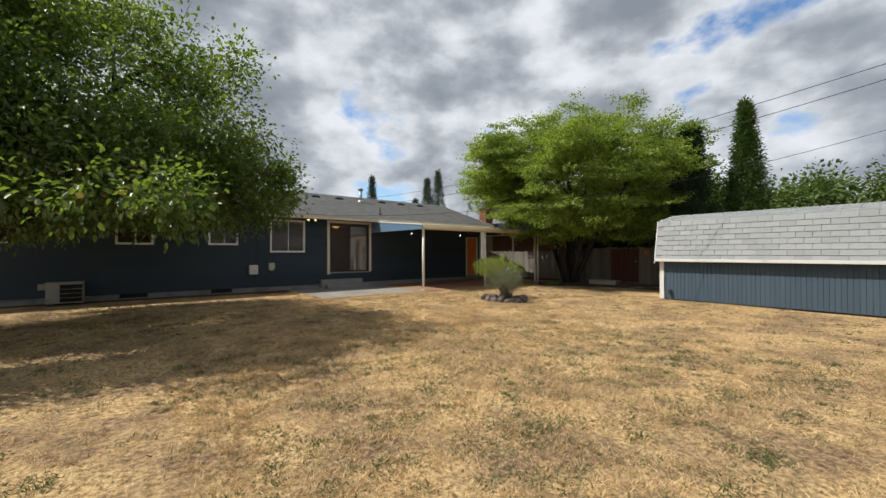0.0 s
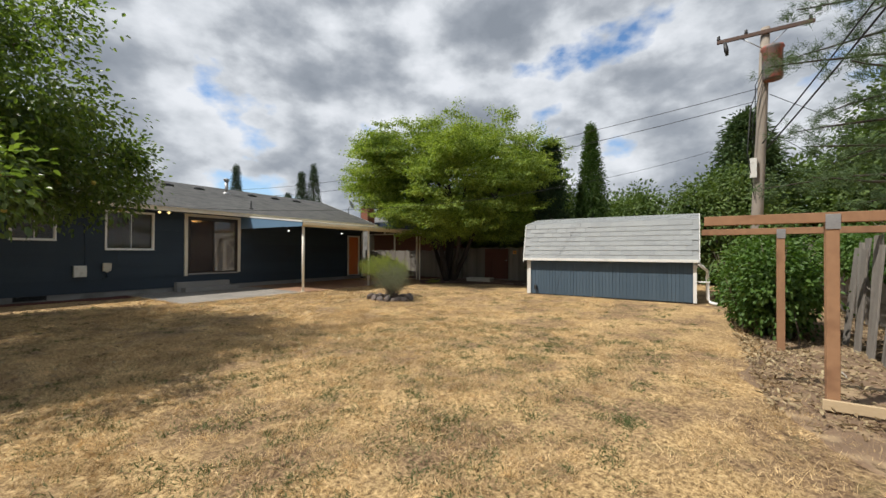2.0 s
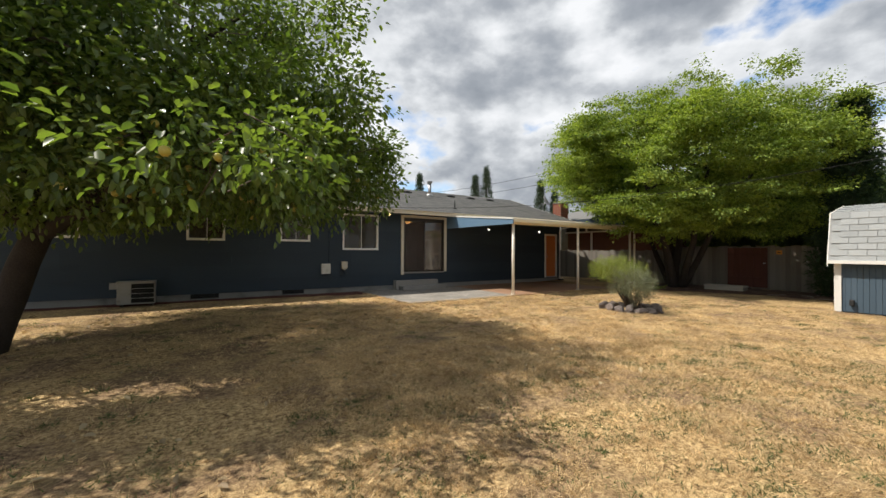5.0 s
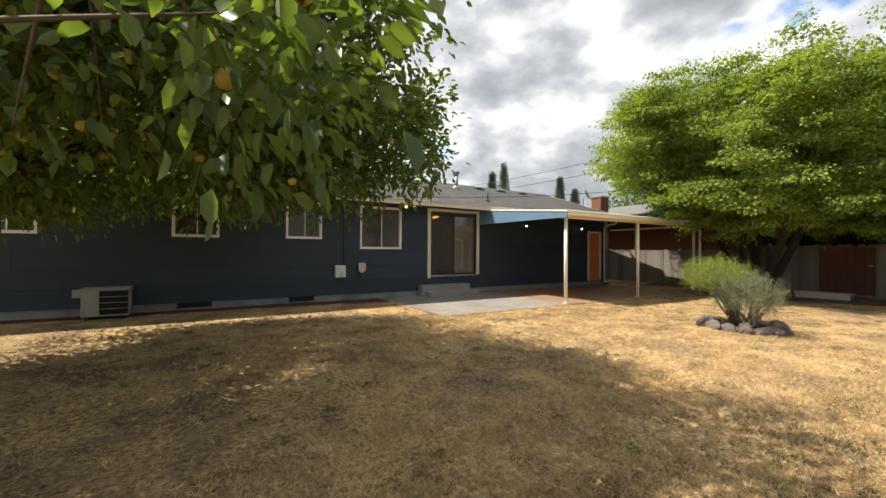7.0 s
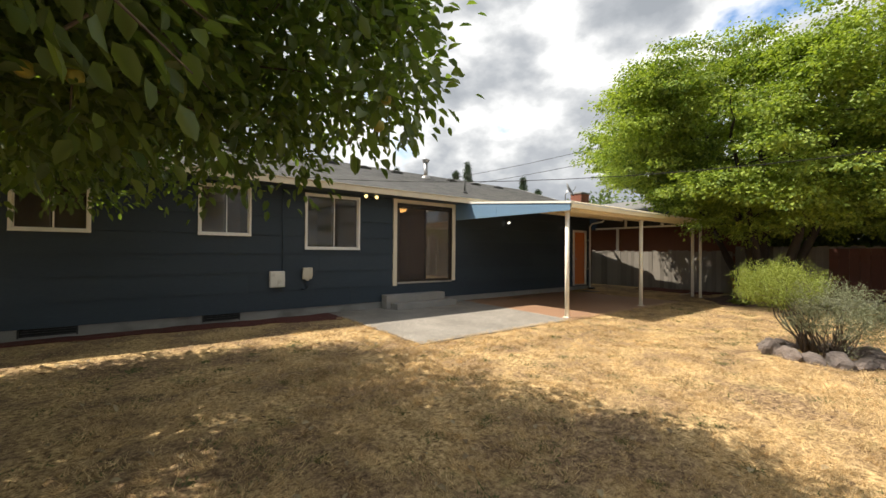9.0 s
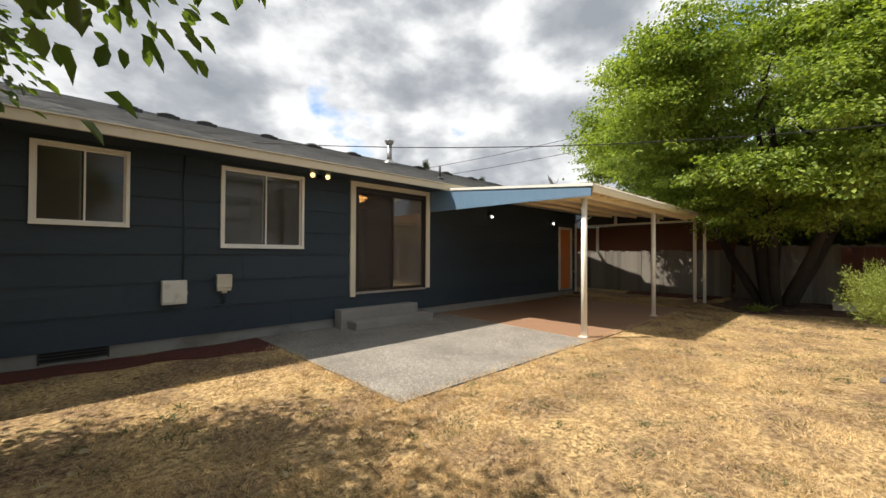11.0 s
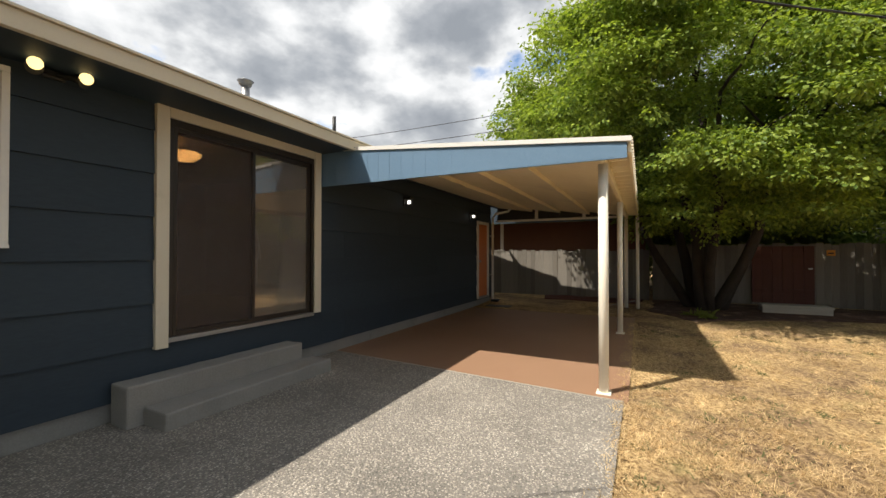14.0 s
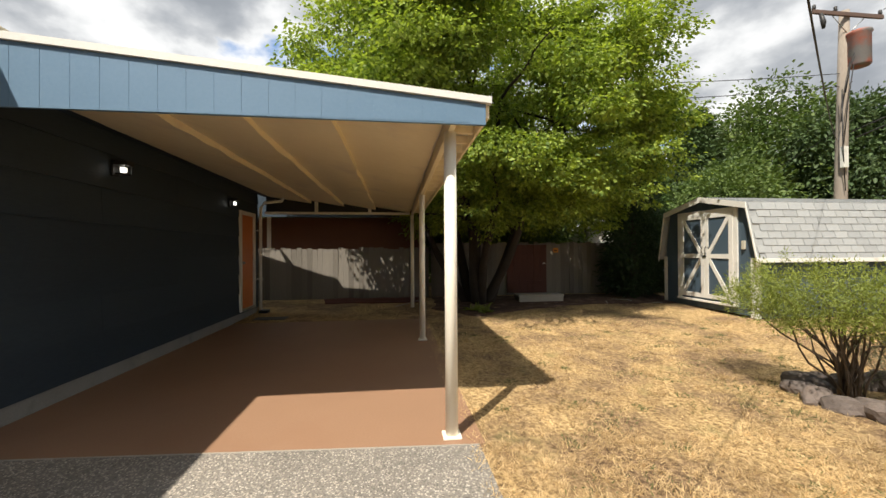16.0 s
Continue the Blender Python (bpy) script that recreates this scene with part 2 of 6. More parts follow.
M_ROCK = shader("red_grey_rock", (0.165, 0.132, 0.115), (0.09, 0.076, 0.07), rough=0.9, scale=6, fine=45, bump=0.6, rnd=0.7)
M_BARK = shader("dark_bark", (0.075, 0.06, 0.047), (0.04, 0.032, 0.026), rough=0.95, scale=5, fine=30, bump=0.8, stretch=(2, 2, 0.5))
M_TWIG = shader("grey_brown_twig", (0.13, 0.1, 0.075), (0.08, 0.06, 0.045), rough=0.9, scale=9, fine=60, bump=0.3)
M_POLE = shader("weathered_pole_wood", (0.33, 0.29, 0.245), (0.2, 0.17, 0.14), rough=0.9, scale=2, fine=26, bump=0.4, stretch=(4, 4, 0.25))
M_ARM = shader("brown_crossarm_wood", (0.13, 0.085, 0.07), (0.08, 0.055, 0.045), rough=0.9, scale=3, fine=30, bump=0.3)
M_RUST = shader("rusty_grey_tank", (0.13, 0.125, 0.125), (0.19, 0.185, 0.18), rough=0.6, scale=3, fine=40, bump=0.1, stain=(0.31, 0.08, 0.045), stain_at=0.535, stain_scale=1.6)
M_WIRE = shader("black_cable", (0.015, 0.015, 0.016), (0.022, 0.022, 0.022), rough=0.6, bump=0)
M_BRICK = shader("red_brick", (0.27, 0.105, 0.065), (0.2, 0.075, 0.05), rough=0.9, scale=6, fine=50, bump=0.3, rnd=0.6)
M_ROOMWALL = shader("tan_room_wall", (0.46, 0.35, 0.27), (0.42, 0.32, 0.245), rough=0.8, scale=2, fine=60, bump=0.03)
M_ROOMFLOOR = shader("brown_room_floor", (0.2, 0.12, 0.07), (0.15, 0.09, 0.05), rough=0.4, scale=3, fine=40, bump=0.03)
M_BLIND = shader("pale_blind", (0.5, 0.47, 0.42), (0.44, 0.41, 0.36), rough=0.6, scale=4, fine=50, bump=0.02)
M_GLASS = glass_shader("window_glass", (0.62, 0.62, 0.58), 1.5, 0.7, 0.07)
M_DGLASS = glass_shader("door_glass", (0.8, 0.74, 0.68), 1.5, 3.0, 0.13)
M_POST = shader("cream_white_post_paint", (0.84, 0.8, 0.7), (0.78, 0.73, 0.62), rough=0.45, scale=3, fine=60, bump=0.04, stain=(0.6, 0.54, 0.42), stain_at=0.72, stain_scale=4)


def screen_shader():
    """Fine insect mesh: part thread, part gap."""
    m = bpy.data.materials.new("brown_insect_screen")
    m.use_nodes = True
    t = m.node_tree
    bs = t.nodes["Principled BSDF"]
    bs.inputs["Base Color"].default_value = (0.055, 0.04, 0.033, 1)
    bs.inputs["Roughness"].default_value = 0.8
    tr = t.nodes.new("ShaderNodeBsdfTransparent")
    ms = t.nodes.new("ShaderNodeMixShader")
    ms.inputs[0].default_value = 0.5
    t.links.new(tr.outputs[0], ms.inputs[1])
    t.links.new(bs.outputs[0], ms.inputs[2])
    t.links.new(ms.outputs[0], t.nodes["Material Output"].inputs["Surface"])
    return m


M_SCREEN = screen_shader()
M_PALETIMBER = shader("pale_grey_timber", (0.42, 0.39, 0.34), (0.3, 0.275, 0.235), rough=0.9, scale=3, fine=40, bump=0.3, stretch=(4, 0.6, 4))
M_BULB = shader("lit_bulb", (0.9, 0.75, 0.45), (0.9, 0.75, 0.45), bump=0, emit=(1.0, 0.74, 0.3), glow=1.3)
M_LANTERN = shader("lit_lantern_glass", (1, 0.97, 0.9), (1, 0.97, 0.9), bump=0, emit=(1.0, 0.95, 0.85), glow=2.6)
M_FANLIGHT = shader("lit_amber_bowl", (1, 0.75, 0.4), (1, 0.75, 0.4), bump=0, emit=(1.0, 0.55, 0.18), glow=5.0)
M_ORANGE = shader("orange_notice", (0.75, 0.33, 0.04), (0.7, 0.28, 0.03), rough=0.5, bump=0.02)
M_APPLE = shader("yellow_green_apple", (0.42, 0.36, 0.07), (0.33, 0.3, 0.06), rough=0.35, scale=18, fine=90, bump=0.03, rnd=0.9)
# bark copy darkened so its colour carries the shade under the crowns
M_SHADEDBARK = shader("dark_bark", (0.05, 0.04, 0.033), (0.022, 0.018, 0.015), rough=0.95, scale=5, fine=40, bump=0.8)
M_VENT = shader("vent_metal", (0.16, 0.165, 0.17), (0.1, 0.1, 0.105), rough=0.55, scale=5, fine=40, bump=0.1)
M_REDBED = shader("red_gravel", (0.12, 0.03, 0.02), (0.05, 0.018, 0.013), rough=0.95, scale=6, fine=70, bump=0.9)
M_MULCH = shader("red_brown_mulch", (0.10, 0.052, 0.036), (0.05, 0.028, 0.02), rough=0.95, scale=6, fine=55, bump=1.0, stain=(0.16, 0.1, 0.07), stain_at=0.6, stain_scale=5)
M_LITTER = shader("dry_leaf_litter", (0.22, 0.145, 0.09), (0.12, 0.08, 0.05), rough=0.95, scale=5, fine=45, bump=1.0, stain=(0.33, 0.24, 0.14), stain_at=0.58, stain_scale=4)
M_APPLELEAF = leaf_shader("apple_leaf", (0.04, 0.072, 0.026), (0.118, 0.165, 0.052), (2.0, 2.1, 0.6), 0.38, 0.44, 0.4)
M_MAPLELEAF = leaf_shader("maple_leaf", (0.068, 0.13, 0.03), (0.31, 0.39, 0.085), (1.4, 1.4, 0.5), 0.5, 0.42, 0.25)
M_HEDGELEAF = leaf_shader("hedge_leaf", (0.04, 0.09, 0.02), (0.10, 0.165, 0.035), (1.4, 1.6, 0.6), 0.5, 0.3)
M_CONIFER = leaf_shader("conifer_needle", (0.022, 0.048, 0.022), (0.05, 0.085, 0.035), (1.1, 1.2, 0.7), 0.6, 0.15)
M_ARBOR = leaf_shader("arborvitae_scale", (0.04, 0.085, 0.022), (0.1, 0.16, 0.04), (1.2, 1.3, 0.6), 0.6, 0.2)
M_PINE = leaf_shader("pine_needle", (0.045, 0.082, 0.032), (0.085, 0.13, 0.05), (1.2, 1.2, 0.7), 0.55, 0.2)
M_FARLEAF = leaf_shader("far_leaf", (0.055, 0.10, 0.03), (0.13, 0.18, 0.05), (1.3, 1.4, 0.6), 0.6, 0.25)
M_BUSHLEAF = leaf_shader("bright_shrub_needle", (0.15, 0.2, 0.04), (0.27, 0.31, 0.075), (1.3, 1.3, 0.6), 0.6, 0.3)
M_SAGELEAF = leaf_shader("grey_green_shrub_leaf", (0.14, 0.16, 0.10), (0.25, 0.26, 0.17), (1.2, 1.2, 0.8), 0.7, 0.25)
M_STRAW = leaf_shader("straw_blade", (0.155, 0.092, 0.04), (0.95, 0.73, 0.41), (1.1, 1.0, 0.8), 0.7, 0.25, 0.15, 2.2, 0.62)
M_WEED = leaf_shader("green_weed_blade", (0.05, 0.075, 0.025), (0.13, 0.155, 0.06), (1.2, 1.2, 0.6), 0.6, 0.3)
M_FALLEN = leaf_shader("fallen_leaf", (0.13, 0.075, 0.035), (0.42, 0.34, 0.2), (1, 1, 1), 0.6, 0.15)


def lawn_shader():
    """Sun-dried lawn: straw thatch, worn brown earth and faint green at three sizes."""
    m = bpy.data.materials.new("dry_lawn")
    m.use_nodes = True
    t = m.node_tree
    L = t.links.new
    bs = t.nodes["Principled BSDF"]
    tc = t.nodes.new("ShaderNodeTexCoord")

    def noise_at(scale, detail=6, rough=0.6, stretch=None):
        n = t.nodes.new("ShaderNodeTexNoise")
        n.inputs["Scale"].default_value, n.inputs["Detail"].default_value, n.inputs["Roughness"].default_value = scale, detail, rough
        L(tc.outputs["Object"], n.inputs["Vector"])
        return n.outputs[0]

    def ramp(f, stops):
        r = t.nodes.new("ShaderNodeValToRGB")
        e = r.color_ramp.elements
        e[0].position, e[0].color = stops[0][0], (*stops[0][1], 1)
        e[1].position, e[1].color = stops[-1][0], (*stops[-1][1], 1)
        for p, c in stops[1:-1]:
            e.new(p).color = (*c, 1)
        L(f, r.inputs[0])
        return r.outputs[0]

    def blend(f, a, b, mode="MIX"):
        n = t.nodes.new("ShaderNodeMix")
        n.data_type, n.blend_type = "RGBA", mode
        if isinstance(f, float):
            n.inputs[0].default_value = f
        else:
            L(f, n.inputs[0])
        L(a, n.inputs[6])
        L(b, n.inputs[7])
        return n.outputs[2]

    straw = ramp(noise_at(22, 10, 0.85), [(0.38, (0.07, 0.043, 0.022)), (0.46, (0.27, 0.175, 0.082)), (0.54, (0.58, 0.41, 0.20)), (0.66, (0.85, 0.64, 0.35))])
    tan = ramp(noise_at(20, 9, 0.8), [(0.38, (0.055, 0.034, 0.02)), (0.5, (0.23, 0.15, 0.085)), (0.64, (0.5, 0.36, 0.2))])
    green = ramp(noise_at(50, 6, 0.7), [(0.35, (0.13, 0.12, 0.05)), (0.65, (0.3, 0.26, 0.11))])
    patch = ramp(noise_at(0.9, 7, 0.62), [(0.45, (0, 0, 0)), (0.57, (1, 1, 1))])
    col = blend(patch, straw, tan)
    gp = ramp(noise_at(1.7, 8, 0.65), [(0.58, (0, 0, 0)), (0.72, (0.75, 0.75, 0.75))])
    col = blend(gp, col, green)
    L(col, bs.inputs["Base Color"])
    bs.inputs["Roughness"].default_value = 0.95
    bs.inputs["Specular IOR Level"].default_value = 0.15
    bp = t.nodes.new("ShaderNodeBump")
    bp.inputs["Strength"].default_value, bp.inputs["Distance"].default_value = 0.9, 0.02
    L(noise_at(60, 8, 0.75), bp.inputs["Height"])
    L(bp.outputs[0], bs.inputs["Normal"])
    return m


def aggregate_shader():
    """Exposed aggregate: pale and dark pebbles set in grey paste."""
    m = bpy.data.materials.new("exposed_aggregate")
    m.use_nodes = True
    t = m.node_tree
    L = t.links.new
    bs = t.nodes["Principled BSDF"]
    tc = t.nodes.new("ShaderNodeTexCoord")
    v = t.nodes.new("ShaderNodeTexVoronoi")
    v.inputs["Scale"].default_value = 70
    L(tc.outputs["Object"], v.inputs["Vector"])
    hue = t.nodes.new("ShaderNodeSeparateColor")
    L(v.outputs["Color"], hue.inputs[0])
    r = t.nodes.new("ShaderNodeValToRGB")
    e = r.color_ramp.elements
    e[0].position, e[0].color = 0.0, (0.11, 0.102, 0.092, 1)
    e[1].position, e[1].color = 1.0, (0.55, 0.505, 0.44, 1)
    e.new(0.3).color = (0.2, 0.178, 0.15, 1)
    e.new(0.55).color = (0.34, 0.305, 0.26, 1)
    e.new(0.8).color = (0.43, 0.38, 0.315, 1)
    L(hue.outputs[0], r.inputs[0])
    gap = t.nodes.new("ShaderNodeMapRange")
    gap.inputs["From Min"].default_value, gap.inputs["From Max"].default_value = 0.35, 0.6
    L(v.outputs["Distance"], gap.inputs[0])
    mx = t.nodes.new("ShaderNodeMix")
    mx.data_type = "RGBA"
    mx.inputs[7].default_value = (0.2, 0.184, 0.162, 1)
    L(gap.outputs[0], mx.inputs[0])
    L(r.outputs[0], mx.inputs[6])
    n = t.nodes.new("ShaderNodeTexNoise")
    n.inputs["Scale"].default_value, n.inputs["Detail"].default_value = 1.3, 6
    L(tc.outputs["Object"], n.inputs["Vector"])
    mr = t.nodes.new("ShaderNodeMapRange")
    mr.inputs["From Min"].default_value, mr.inputs["From Max"].default_value = 0.3, 0.7
    mr.inputs["To Min"].default_value, mr.inputs["To Max"].default_value = 0.75, 1.12
    L(n.outputs[0], mr.inputs[0])
    mm = t.nodes.new("ShaderNodeMix")
    mm.data_type, mm.blend_type = "RGBA", "MULTIPLY"
    mm.inputs[0].default_value = 1.0
    L(mx.outputs[2], mm.inputs[6])
    L(mr.outputs[0], mm.inputs[7])
    L(mm.outputs[2], bs.inputs["Base Color"])
    bs.inputs["Roughness"].default_value = 0.8
    bp = t.nodes.new("ShaderNodeBump")
    bp.inputs["Strength"].default_value, bp.inputs["Distance"].default_value = 0.7, 0.008
    bp.invert = True
    L(v.outputs["Distance"], bp.inputs["Height"])
    L(bp.outputs[0], bs.inputs["Normal"])
    return m


M_LAWN, M_AGG = lawn_shader(), aggregate_shader()

# ---------------------------------------------------------------- building helpers
rng = np.random.default_rng(7)
rnd = random.Random(11)


def box(bm, x0, x1, y0, y1, z0, z1, bevel=0.0):
    vs = [bm.verts.new(p) for p in ((x0, y0, z0), (x1, y0, z0), (x1, y1, z0), (x0, y1, z0), (x0, y0, z1), (x1, y0, z1), (x1, y1, z1), (x0, y1, z1))]
    fs = [bm.faces.new([vs[i] for i in f]) for f in ((0, 3, 2, 1), (4, 5, 6, 7), (0, 1, 5, 4), (1, 2, 6, 5), (2, 3, 7, 6), (3, 0, 4, 7))]
    if bevel:
        bmesh.ops.bevel(bm, geom=list({e for f in fs for e in f.edges}), offset=bevel, segments=2, affect="EDGES", profile=0.5)
    return bm


def boxes(*dims, bevel=0.0):
    bm = bmesh.new()
    for d in dims:
        box(bm, *d, bevel=bevel)
    return bm


def prism(bm, outline, axis, a, b):
    """A closed outline in the two other axes, drawn out along axis from a to b."""
    put = {"x": lambda p, s: (s, p[0], p[1]), "y": lambda p, s: (p[0], s, p[1]), "z": lambda p, s: (p[0], p[1], s)}[axis]
    v0, v1 = [bm.verts.new(put(p, a)) for p in outline], [bm.verts.new(put(p, b)) for p in outline]
    n = len(outline)
    bm.faces.new(v0)
    bm.faces.new(v1[::-1])
    for i in range(n):
        bm.faces.new((v0[i], v1[i], v1[(i + 1) % n], v0[(i + 1) % n]))
    bmesh.ops.recalc_face_normals(bm, faces=bm.faces[:])
    return bm


def tube(bm, pts, radii, sides=8, cap=True):
    """A round bar through pts."""
    pts = [Vector(p) for p in pts]
    if isinstance(radii, (int, float)):
        radii = [radii] * len(pts)
    rings = []
    for i, p in enumerate(pts):
        d = (pts[min(i + 1, len(pts) - 1)] - pts[max(i - 1, 0)]).normalized()
        u = d.cross(Vector((0, 0, 1)) if abs(d.z) < 0.9 else Vector((1, 0, 0))).normalized()
        w = d.cross(u)
        rings.append([bm.verts.new(p + radii[i] * (u * math.cos(a) + w * math.sin(a))) for a in (2 * math.pi * k / sides for k in range(sides))])
    for r0, r1 in zip(rings, rings[1:]):
        for k in range(sides):
            f = bm.faces.new((r0[k], r0[(k + 1) % sides], r1[(k + 1) % sides], r1[k]))
            f.smooth = True
    if cap:
        bm.faces.new(rings[0][::-1])
        bm.faces.new(rings[-1])
    return bm


def lathe(bm, cx, cy, profile, sides=16):
    """A turned body on the upright axis through cx, cy; profile: (radius, z)."""
    rings = [[bm.verts.new((cx + r * math.cos(2 * math.pi * k / sides), cy + r * math.sin(2 * math.pi * k / sides), z)) for k in range(sides)] for r, z in profile]
    for r0, r1 in zip(rings, rings[1:]):
        for k in range(sides):
            bm.faces.new((r0[k], r0[(k + 1) % sides], r1[(k + 1) % sides], r1[k])).smooth = True
    bm.faces.new(rings[0][::-1])
    bm.faces.new(rings[-1])
    bmesh.ops.recalc_face_normals(bm, faces=bm.faces[:])
    return bm


def mesh_of(name, bm, material):
    me = bpy.data.meshes.new(name)
    bm.to_mesh(me)
    bm.free()
    me.materials.append(material)
    return me


def root(name, at, label, category, group="", kind=""):
    ob = new(name)
    ob.empty_display_size = 0.1
    ob.matrix_basis = Matrix.Translation(at)
    return tagged(ob, label, category, group, kind)


def base_of(ob):
    p = ob
    while p.parent:
        p = p.parent
    return p.matrix_basis.translation


def part(name, bm, material, parent, label=""):
    """One mesh, given in world places, under a thing, a part or a piece of the setting."""
    ob = new(name, mesh_of(name, bm, material))
    return hang(ob, parent, label)


def hang(ob, parent, label=""):
    ob.parent = parent
    if parent.parent is None:
        ob.matrix_parent_inverse = Matrix.Translation(-parent.matrix_basis.translation)
    if label:
        ob["label"] = label
    return ob


def whole(name, bm, material, label, category, kind="", group=""):
    return tagged(new(name, mesh_of(name, bm, material)), label, category, group, kind)


def piece(name, data, parent, m):
    """A piece of a wall, floor or roof that shares its mesh with its like."""
    ob = new(name, data)
    ob.parent = parent
    ob.matrix_basis = m
    return ob


def arrays_mesh(name, verts, faces, material, smooth=False):
    me = bpy.data.meshes.new(name)
    faces = np.asarray(faces, dtype=np.int32)
    k = faces.shape[1]
    me.vertices.add(len(verts))
    me.vertices.foreach_set("co", np.asarray(verts, dtype=np.float32).ravel())
    me.loops.add(faces.size)
    me.loops.foreach_set("vertex_index", faces.ravel())
    me.polygons.add(len(faces))
    me.polygons.foreach_set("loop_start", np.arange(0, faces.size, k, dtype=np.int32))
    me.polygons.foreach_set("loop_total", np.full(len(faces), k, dtype=np.int32))
    me.update(calc_edges=True)
    me.materials.append(material)
    return me


def unit(v):
    return v / np.maximum(np.linalg.norm(v, axis=-1, keepdims=True), 1e-6)


def leaf_mesh(name, base, way, length, width, material, fold=0.25, up=None, droop=0.15):
    """Many leaves: base points, directions, lengths; each is two folded quads."""
    n = len(base)
    way = unit(way)
    up = rng.normal(size=(n, 3)) if up is None else up
    side = unit(np.cross(way, up))
    nrm = np.cross(side, way)
    L = length[:, None] * way
    W = (width[:, None]) * side
    H = fold * width[:, None] * nrm
    D = np.zeros((n, 3))
    D[:, 2] = -droop * length
    tip = base + L + D
    r1, r2 = base + 0.3 * L + 0.42 * W + H, base + 0.68 * L + 0.4 * W + 0.6 * D + H
    l1, l2 = base + 0.3 * L - 0.42 * W + H, base + 0.68 * L - 0.4 * W + 0.6 * D + H
    v = np.stack([base, r1, r2, tip, l2, l1], axis=1).reshape(-1, 3)
    o = (np.arange(n) * 6)[:, None]
    f = np.concatenate([o + np.array([[0, 1, 2, 3]]), o + np.array([[0, 3, 4, 5]])])
    return arrays_mesh(name, v, f, material)


def blade_mesh(name, base, way, length, width, material):
    """Many single-triangle blades or needles."""
    n = len(base)
    way = unit(way)
    side = unit(np.cross(way, rng.normal(size=(n, 3)))) * width[:, None] * 0.5
    v = np.stack([base - side, base + side, base + way * length[:, None]], axis=1).reshape(-1, 3)
    return arrays_mesh(name, v, np.arange(3 * n).reshape(-1, 3), material)


# ---------------------------------------------------------------- ground
def ground_height(x, y):
    """A gentle rise towards the back fences, small humps elsewhere."""
    rise = 0.10 * np.clip((x - 13.0) / 4.0, 0, 1)
    return rise + 0.018 * np.sin(0.9 * x + 0.4) * np.sin(0.8 * y + 1.0) * np.clip((x + 8) / 4, 0, 1) * np.clip((14.5 - x) / 2, 0, 1) * np.clip((11.0 - y) / 2, 0.15, 1) - 0.006


def build_ground():
    xs = np.concatenate([[-900, -200, -60, -25, -12], np.arange(-8, 18.01, 0.4), [22, 35, 80, 250, 900]])
    ys = np.concatenate([[-900, -200, -60, -25, -10], np.arange(-5, 16.01, 0.4), [20, 35, 80, 250, 900]])
    X, Y = np.meshgrid(xs, ys, indexing="ij")
    Z = ground_height(np.clip(X, -8, 17), Y)
    v = np.stack([X, Y, Z], -1).reshape(-1, 3)
    nx, ny = len(xs), len(ys)
    i, j = np.meshgrid(np.arange(nx - 1), np.arange(ny - 1), indexing="ij")
    a = (i * ny + j).ravel()
    f = np.stack([a, a + ny, a + ny + 1, a + 1], 1)
    me = arrays_mesh("ground", v, f, M_LAWN)
    for p in me.polygons:
        p.use_smooth = True
    tagged(new("ground", me), "sun-dried straw-coloured lawn with worn patches", "lawn", kind="structure")


build_ground()


def bed(name, outline, material, label, rise=0.03, seed=3):
    """A low uneven bed of loose stuff on the ground, its edge broken."""
    r = random.Random(seed)
    bm = bmesh.new()
    cx, cy = sum(p[0] for p in outline) / len(outline), sum(p[1] for p in outline) / len(outline)
    ring = []
    for (xa, ya), (xb, yb) in zip(outline, outline[1:] + outline[:1]):
        n = max(2, int(math.hypot(xb - xa, yb - ya) / 0.25))
        for k in range(n):
            s = k / n
            ring.append((xa + (xb - xa) * s + r.uniform(-.07, .07), ya + (yb - ya) * s + r.uniform(-.07, .07)))
    rows = []
    wx, wy = max(p[0] for p in outline) - min(p[0] for p in outline), max(p[1] for p in outline) - min(p[1] for p in outline)
    for s in (1.0, 0.96, 0.8, 0.5, 0.2):
        sx, sy = 1 - (1 - s) * min(1, wy / wx), 1 - (1 - s) * min(1, wx / wy)
        rows.append([bm.verts.new((cx + (x - cx) * sx, cy + (y - cy) * sy, float(ground_height(min(x, 17), y)) + (-0.01 if s == 1.0 else rise * r.uniform(0.5, 1.2)))) for x, y in ring])
    for a, b in zip(rows, rows[1:]):
        for k in range(len(ring)):
            bm.faces.new((a[k], a[(k + 1) % len(ring)], b[(k + 1) % len(ring)], b[k])).smooth = True
    bm.faces.new(rows[-1])
    bmesh.ops.recalc_face_normals(bm, faces=bm.faces[:])
    return whole(name, bm, material, label, "garden bed", kind="stuff")


bed("mulch_bed", [(15.0, 4.6), (16.9, 4.6), (16.9, 11.2), (15.0, 11.4), (13.9, 10.6), (14.6, 9.2), (15.2, 7.5)], M_MULCH, "dark red-brown bark mulch along the fence")
bed("carport_mulch", [(16.05, 11.6), (16.95, 11.5), (16.95, 14.2), (16.1, 14.1)], M_REDBED, "dark red mulch strip before the carport fence", 0.03, seed=13)
bed("leaf_litter", [(4.9, -1.0), (7.2, -0.62), (11.5, -0.5), (11.5, -2.6), (4.6, -2.6)], M_LITTER, "dry leaf and bark litter under the cedar posts", seed=5)
bed("worn_earth", [(3.1, -1.2), (3.7, -0.62), (4.6, -0.38), (5.6, -0.2), (6.6, -0.4), (6.8, -0.7), (5.0, -1.3)], M_LITTER, "bare trodden earth at the edge of the lawn", 0.012, seed=21)
